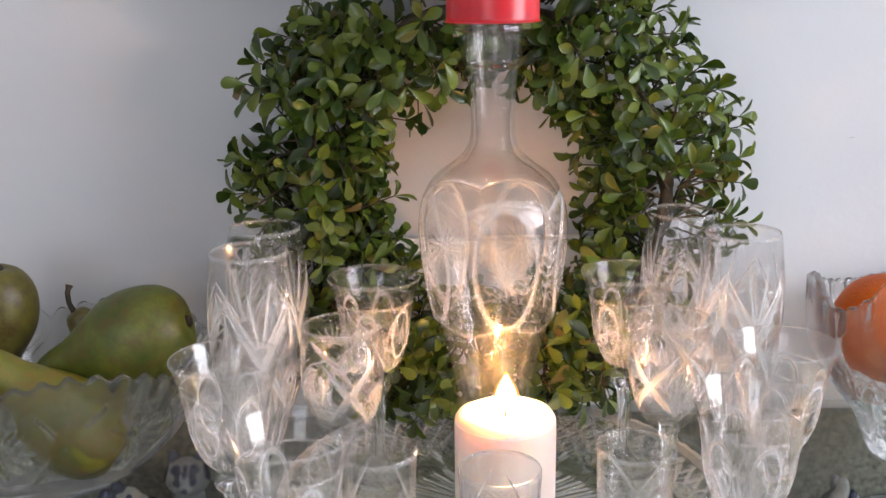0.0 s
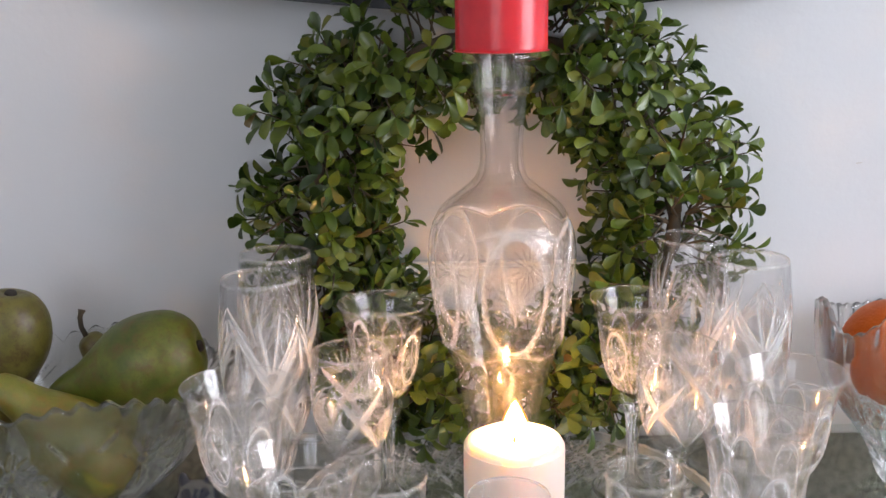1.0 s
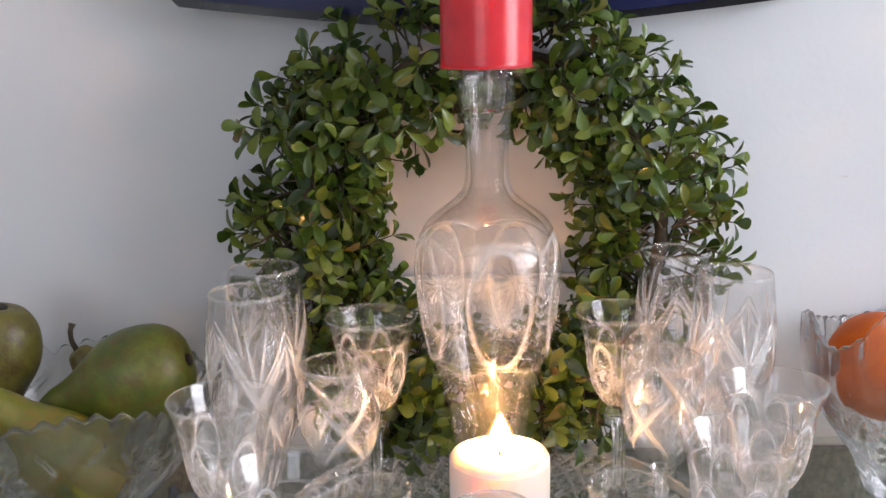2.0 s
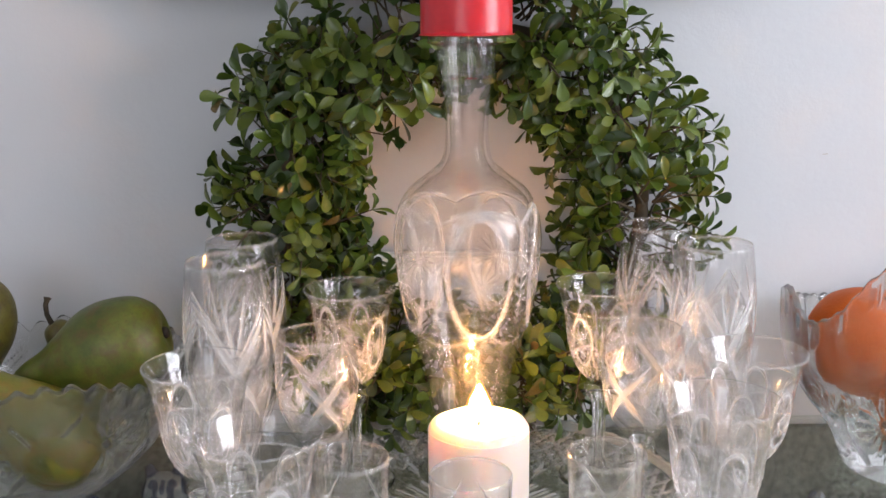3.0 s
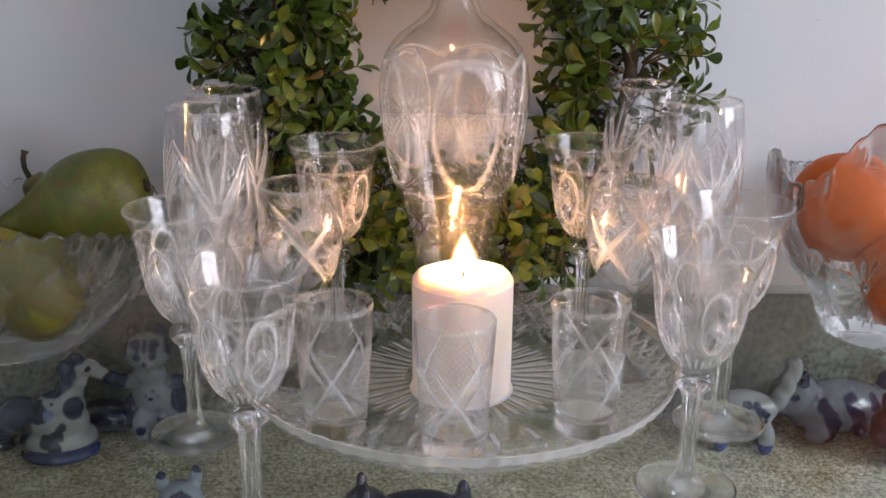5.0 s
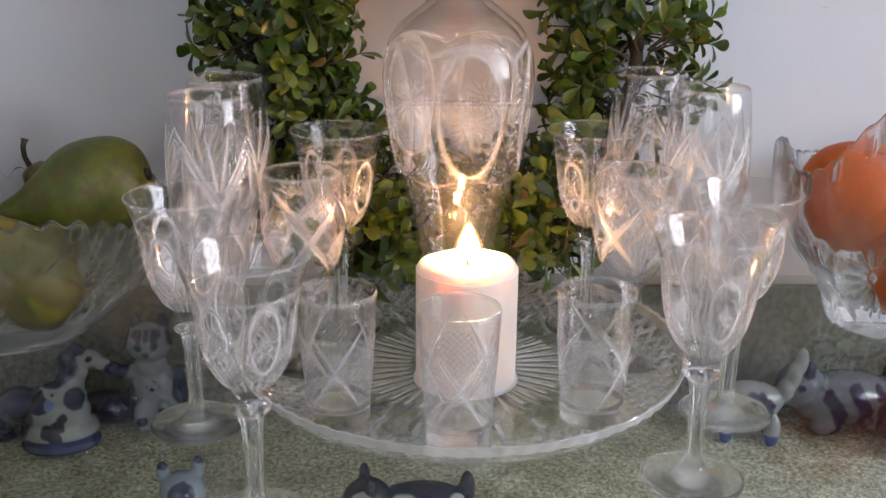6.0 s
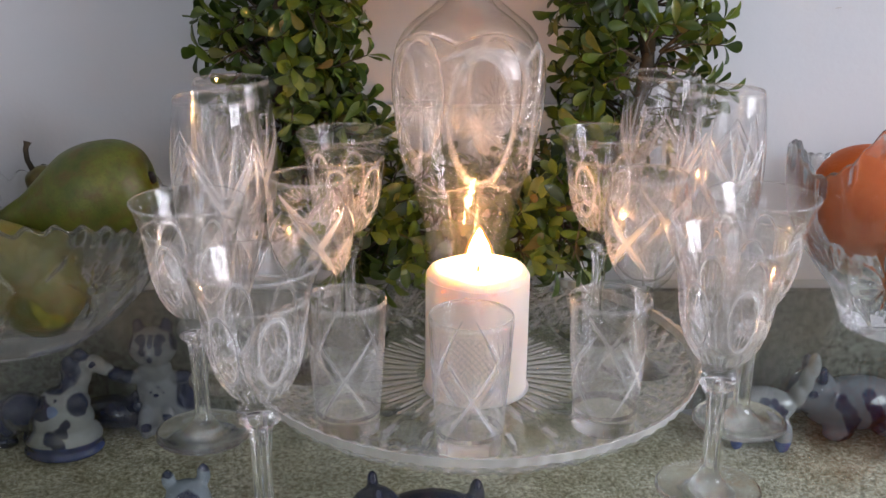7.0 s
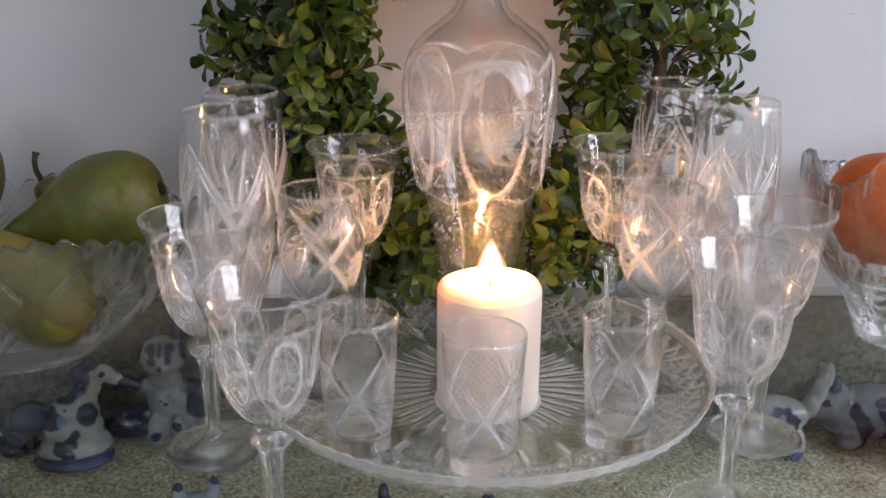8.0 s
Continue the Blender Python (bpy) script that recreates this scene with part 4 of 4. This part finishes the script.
def right_cuts(t, v):
    d = motif(t, v, 8, 0.3, 0.1, 0.13, 0.022)
    d = np.maximum(d, 0.0035 * np.maximum(0.0, np.cos(t * 32)) ** 3 * (0.88 < v))
    return d * (0.04 < v < 0.985)


oval_bowl("boat_bowl", (0.383, 0.132, 0.0), 0.128, 0.108, 0.13, right_rim, "boat-shaped clear cut-crystal bowl holding oranges", 0.0, right_cuts, WALL_ROUND, lambda t: 0.001 * math.cos(t * 60))


def orange(at, r, turn):
    prof = [(0, 0.0), (0.25, 0.02), (0.6, 0.2), (0.92, 0.6), (1.0, 1.0), (0.92, 1.4), (0.6, 1.78), (0.22, 1.93), (0.08, 1.9), (0, 1.88)]
    root = thing("orange", at, "whole bright orange in the boat-shaped crystal bowl", "orange", "oranges in the bowl")
    root.matrix_basis = pose(*at, *turn)
    me = turned("peel", smooth_line([(a * r, (q - 1) * r) for a, q in prof], 5), 40, ORANGE)
    part("peel", me, root)
    part("stem_scar", turned("stem_scar", [(0, 0), (0.003, 0), (0.002, 0.0015), (0, 0.0015)], 8, BARK), root).matrix_basis = pose(0, 0, r * 0.88)


orange((0.322, 0.142, 0.106), 0.0445, (20, 25, 0))
orange((0.412, 0.12, 0.092), 0.042, (-15, 40, 30))
orange((0.362, 0.1, 0.06), 0.04, (70, 10, 0))


# ---- porcelain figurines on the carpet ----
def figurine(at, turn, balls, mat, label, scale=1.0):
    """One glazed body, melted together out of rounded lumps (x, y, z, rx, ry, rz)."""
    bm = bmesh.new()
    for x, y, z, rx, ry, rz in balls:
        m = Matrix.LocRotScale((x, y, z), None, (rx, ry, rz))
        bmesh.ops.create_icosphere(bm, subdivisions=3, radius=1.0, matrix=m)
    ob = new("figurine", bm_mesh("figurine", bm, mat, True))
    ob.matrix_basis = pose(*at, 0, 0, turn) @ Matrix.Scale(scale, 4)
    r = ob.modifiers.new("melt", "REMESH")
    r.mode, r.voxel_size, r.use_smooth_shade = "VOXEL", 0.0016, True
    s = ob.modifiers.new("soften", "SMOOTH")
    s.factor, s.iterations = 0.5, 4
    return tagged(ob, label, "figurine", "blue-and-white porcelain figurines")


HORSE = [(0, 0, 0.006, 0.036, 0.028, 0.008), (0, 0, 0.018, 0.035, 0.027, 0.018), (0.0, 0, 0.036, 0.029, 0.023, 0.02), (0.004, 0, 0.05, 0.023, 0.018, 0.016), (-0.034, 0.004, 0.042, 0.021, 0.017, 0.018), (-0.05, 0.004, 0.034, 0.011, 0.011, 0.02),
         (0.013, 0, 0.063, 0.013, 0.011, 0.016), (0.02, 0, 0.077, 0.0105, 0.009, 0.014), (0.03, 0, 0.087, 0.013, 0.008, 0.0085), (0.042, 0, 0.081, 0.008, 0.006, 0.006), (0.012, 0, 0.083, 0.009, 0.006, 0.013), (0.021, 0, 0.096, 0.007, 0.006, 0.006)]
HORSE_PAINT = [(0.006, 0, 0.082, 0.0155, NAVY), (0.0, 0, 0.07, 0.011, NAVY), (0.02, 0, 0.1, 0.0095, NAVY), (-0.046, 0, 0.04, 0.027, NAVY), (-0.006, -0.026, 0.027, 0.0065, NAVY), (0.004, -0.026, 0.031, 0.006, NAVY), (0.001, -0.026, 0.02, 0.0055, NAVY),
               (-0.012, -0.018, 0.05, 0.0075, NAVY), (-0.02, -0.014, 0.055, 0.011, NAVY), (0.008, -0.024, 0.038, 0.0045, NAVY), (-0.012, -0.026, 0.034, 0.004, NAVY), (-0.004, -0.019, 0.05, 0.0045, PALE_BLUE), (0.019, -0.012, 0.053, 0.009, NAVY), (0.033, -0.0075, 0.089, 0.0022, NAVY), (0.048, -0.003, 0.078, 0.0032, NAVY), (0.0, -0.017, 0.06, 0.003, NAVY)]
CAT = [(0, 0, 0.018, 0.02, 0.018, 0.018), (0, -0.003, 0.036, 0.017, 0.015, 0.022), (0, -0.006, 0.056, 0.013, 0.012, 0.012), (0, -0.008, 0.075, 0.019, 0.016, 0.0165), (-0.011, -0.004, 0.09, 0.005, 0.004, 0.008), (0.011, -0.004, 0.09, 0.005, 0.004, 0.008),
       (-0.009, -0.018, 0.014, 0.006, 0.007, 0.015), (0.009, -0.018, 0.014, 0.006, 0.007, 0.015), (0.024, 0.004, 0.026, 0.007, 0.007, 0.022), (0, -0.023, 0.07, 0.006, 0.004, 0.004), (0, 0, 0.004, 0.022, 0.02, 0.005),
       (-0.02, -0.008, 0.05, 0.012, 0.006, 0.006), (-0.03, -0.01, 0.054, 0.007, 0.006, 0.006), (0.02, -0.008, 0.048, 0.01, 0.006, 0.006)]
CAT_PAINT = [(-0.009, -0.02, 0.088, 0.0045, NAVY), (0.0, -0.021, 0.091, 0.0042, NAVY), (0.009, -0.02, 0.088, 0.0045, NAVY), (-0.009, -0.02, 0.095, 0.006, NAVY), (0.009, -0.02, 0.095, 0.006, NAVY), (-0.017, -0.01, 0.08, 0.006, NAVY), (0.017, -0.01, 0.08, 0.006, NAVY),
             (-0.0065, -0.023, 0.076, 0.0026, NAVY), (0.0065, -0.023, 0.076, 0.0026, NAVY), (0, -0.027, 0.071, 0.0018, NAVY), (-0.018, 0, 0.04, 0.008, NAVY), (0.026, 0, 0.03, 0.012, NAVY), (-0.008, -0.023, 0.012, 0.0035, NAVY), (0.009, -0.023, 0.02, 0.003, NAVY)]
CAT_PAINT += [(-0.013, -0.004, 0.097, 0.009, NAVY), (0.013, -0.004, 0.097, 0.009, NAVY), (-0.03, -0.01, 0.054, 0.011, NAVY), (0.026, -0.008, 0.047, 0.009, NAVY)]
CAT_PAINT += [(x, -0.021, 0.081 + 0.003 * k, 0.0022, NAVY) for x in (-0.006, 0.0, 0.006) for k in range(4)]
CAT_PAINT += [(0.001 + (0.002 + 0.0009 * k) * math.cos(k * 0.95), -0.019, 0.044 + (0.002 + 0.0009 * k) * math.sin(k * 0.95), 0.0019, NAVY) for k in range(9)]
LYING = [(0, 0, 0.02, 0.04, 0.022, 0.02), (-0.034, 0, 0.032, 0.018, 0.016, 0.017), (-0.048, -0.002, 0.027, 0.009, 0.009, 0.008), (-0.034, -0.011, 0.048, 0.004, 0.004, 0.008), (-0.034, 0.011, 0.048, 0.004, 0.004, 0.008), (0.038, 0.004, 0.03, 0.006, 0.006, 0.014), (-0.02, -0.016, 0.007, 0.012, 0.008, 0.007), (0.02, -0.016, 0.007, 0.014, 0.008, 0.007)]
STRIPES = [(x + 0.004 * math.sin(k), -0.02 + 0.25 * max(0.0, 0.006 * k - 0.018), 0.004 + 0.006 * k, 0.0058, NAVY) for x in (-0.016, 0.004, 0.024) for k in range(7)]
STRIPES += [(-0.04, -0.014, 0.036, 0.0028, NAVY), (-0.052, -0.008, 0.03, 0.003, NAVY), (-0.034, -0.012, 0.049, 0.007, NAVY), (0.038, 0, 0.04, 0.01, NAVY)]
STANDING = [(0, 0, 0.04, 0.03, 0.016, 0.018), (-0.02, -0.008, 0.014, 0.007, 0.007, 0.017), (0.02, -0.008, 0.014, 0.008, 0.008, 0.017), (-0.02, 0.008, 0.014, 0.007, 0.007, 0.017), (0.02, 0.008, 0.014, 0.008, 0.008, 0.017),
            (-0.034, 0, 0.058, 0.015, 0.013, 0.014), (-0.046, 0, 0.054, 0.008, 0.008, 0.007), (-0.032, -0.008, 0.074, 0.004, 0.003, 0.008), (-0.032, 0.008, 0.074, 0.004, 0.003, 0.008), (0.03, 0, 0.052, 0.008, 0.008, 0.012), (0.036, 0, 0.066, 0.007, 0.007, 0.014), (0.041, 0, 0.08, 0.006, 0.006, 0.013)]
FLOWERS = [(0.004 + 0.0085 * math.cos(k * 1.05), -0.016, 0.043 + 0.0085 * math.sin(k * 1.05), 0.0056, NAVY) for k in range(6)]
FLOWERS += [(0.022 + 0.006 * math.cos(k * 1.26), -0.014, 0.036 + 0.006 * math.sin(k * 1.26), 0.004, NAVY) for k in range(5)] + [(-0.014, -0.015, 0.05, 0.004, NAVY), (0.004, -0.016, 0.043, 0.0028, PALE_BLUE)]
FACE = [(0, 0, 0.02, 0.022, 0.02, 0.022), (0, -0.004, 0.05, 0.02, 0.018, 0.02), (0, -0.022, 0.043, 0.009, 0.007, 0.0075), (-0.015, 0.001, 0.069, 0.006, 0.004, 0.01), (0.014, 0.001, 0.071, 0.006, 0.004, 0.011), (-0.012, -0.014, 0.008, 0.009, 0.01, 0.009), (0.012, -0.014, 0.008, 0.009, 0.01, 0.009)]
MASK = [(0.0, -0.022, 0.057, 0.0125, NAVY), (-0.005, -0.023, 0.058, 0.0032, WHITE_GLAZE), (0.005, -0.023, 0.058, 0.0032, WHITE_GLAZE), (-0.005, -0.0245, 0.058, 0.0015, NAVY), (0.005, -0.0245, 0.058, 0.0015, NAVY),
        (-0.003, -0.029, 0.043, 0.0018, NAVY), (0.003, -0.029, 0.043, 0.0018, NAVY), (-0.016, 0, 0.077, 0.006, NAVY), (0.015, 0, 0.08, 0.006, NAVY), (0.0, -0.028, 0.036, 0.003, NAVY)]
PATCHES = [(-0.012, -0.018, 0.036, 0.012, WHITE_GLAZE), (0.03, -0.014, 0.03, 0.009, WHITE_GLAZE), (-0.04, -0.012, 0.038, 0.008, WHITE_GLAZE)]

ZF = LOW - 0.004
GREY_GLAZE = (0.26, 0.3, 0.36)
figurine((-0.35, 0.167, ZF), 6, HORSE, porcelain("glaze_horse", WHITE_GLAZE, [(x, y, z, r * 1.2, c) for x, y, z, r, c in HORSE_PAINT], 0.017, (0.012, 0.024, 0.09)), "blue-and-white porcelain horse figurine with a dark blue mane", 0.97)
figurine((-0.276, 0.212, ZF), 5, CAT, porcelain("glaze_cat", (0.22, 0.23, 0.25), [(x, y, z, r * 1.25, c) for x, y, z, r, c in CAT_PAINT]), "blue-and-white porcelain cat figurine sitting upright", 1.14)
figurine((-0.318, 0.212, ZF), 170, LYING, porcelain("glaze_dark", NAVY, PATCHES[:1]), "dark blue porcelain animal figurine lying down", 0.8)
figurine((-0.425, 0.19, ZF), 0, LYING, porcelain("glaze_dark_two", (0.01, 0.014, 0.04), PATCHES[1:2]), "dark blue porcelain animal figurine lying down", 0.95)
figurine((-0.21, 0.02, ZF), 10, FACE, porcelain("glaze_face", GREY_GLAZE, MASK), "small grey-blue porcelain pig figurine with pricked ears", 0.88)
figurine((-0.385, 0.055, ZF), 10, FACE, porcelain("glaze_edge", WHITE_GLAZE, MASK), "small blue-and-white porcelain figurine with pricked ears", 0.95)
figurine((-0.035, 0.025, ZF), 12, LYING, porcelain("glaze_front", NAVY, PATCHES), "blue-and-white porcelain cow figurine lying on the carpet", 1.1)
figurine((0.268, 0.172, ZF), -8, STANDING, porcelain("glaze_goat", WHITE_GLAZE, FLOWERS, 0.011, (0.025, 0.05, 0.17)), "white porcelain goat figurine with blue flowers and a raised tail", 1.0)
figurine((0.366, 0.203, ZF), 8, LYING, porcelain("glaze_striped", (0.16, 0.17, 0.2), STRIPES), "striped dark blue and white porcelain figurine lying down", 1.3)
figurine((0.43, 0.152, ZF), 20, LYING, porcelain("glaze_striped_two", PLUM, [(x, -0.02 + 0.2 * abs(z - 0.022), z, 0.0042, GREY_GLAZE) for x in (-0.018, 0.004, 0.026) for z in (0.01, 0.018, 0.026, 0.034)]), "striped purple-black and white porcelain figurine lying down", 1.2)

# small flaw on the wall
chip_mat = plaster("chipped_plaster", (0.5, 0.47, 0.43), 200)
mark = new("plaster_chip", mesh_from("plaster_chip", [(0.318, WY - 0.0006, 0.2453), (0.3235, WY - 0.0006, 0.2458), (0.323, WY - 0.0006, 0.2467), (0.3185, WY - 0.0006, 0.2462)], [(0, 1, 2, 3)], chip_mat, False))
tagged(mark, "small chip in the wall paint", "chip", "", "structure")
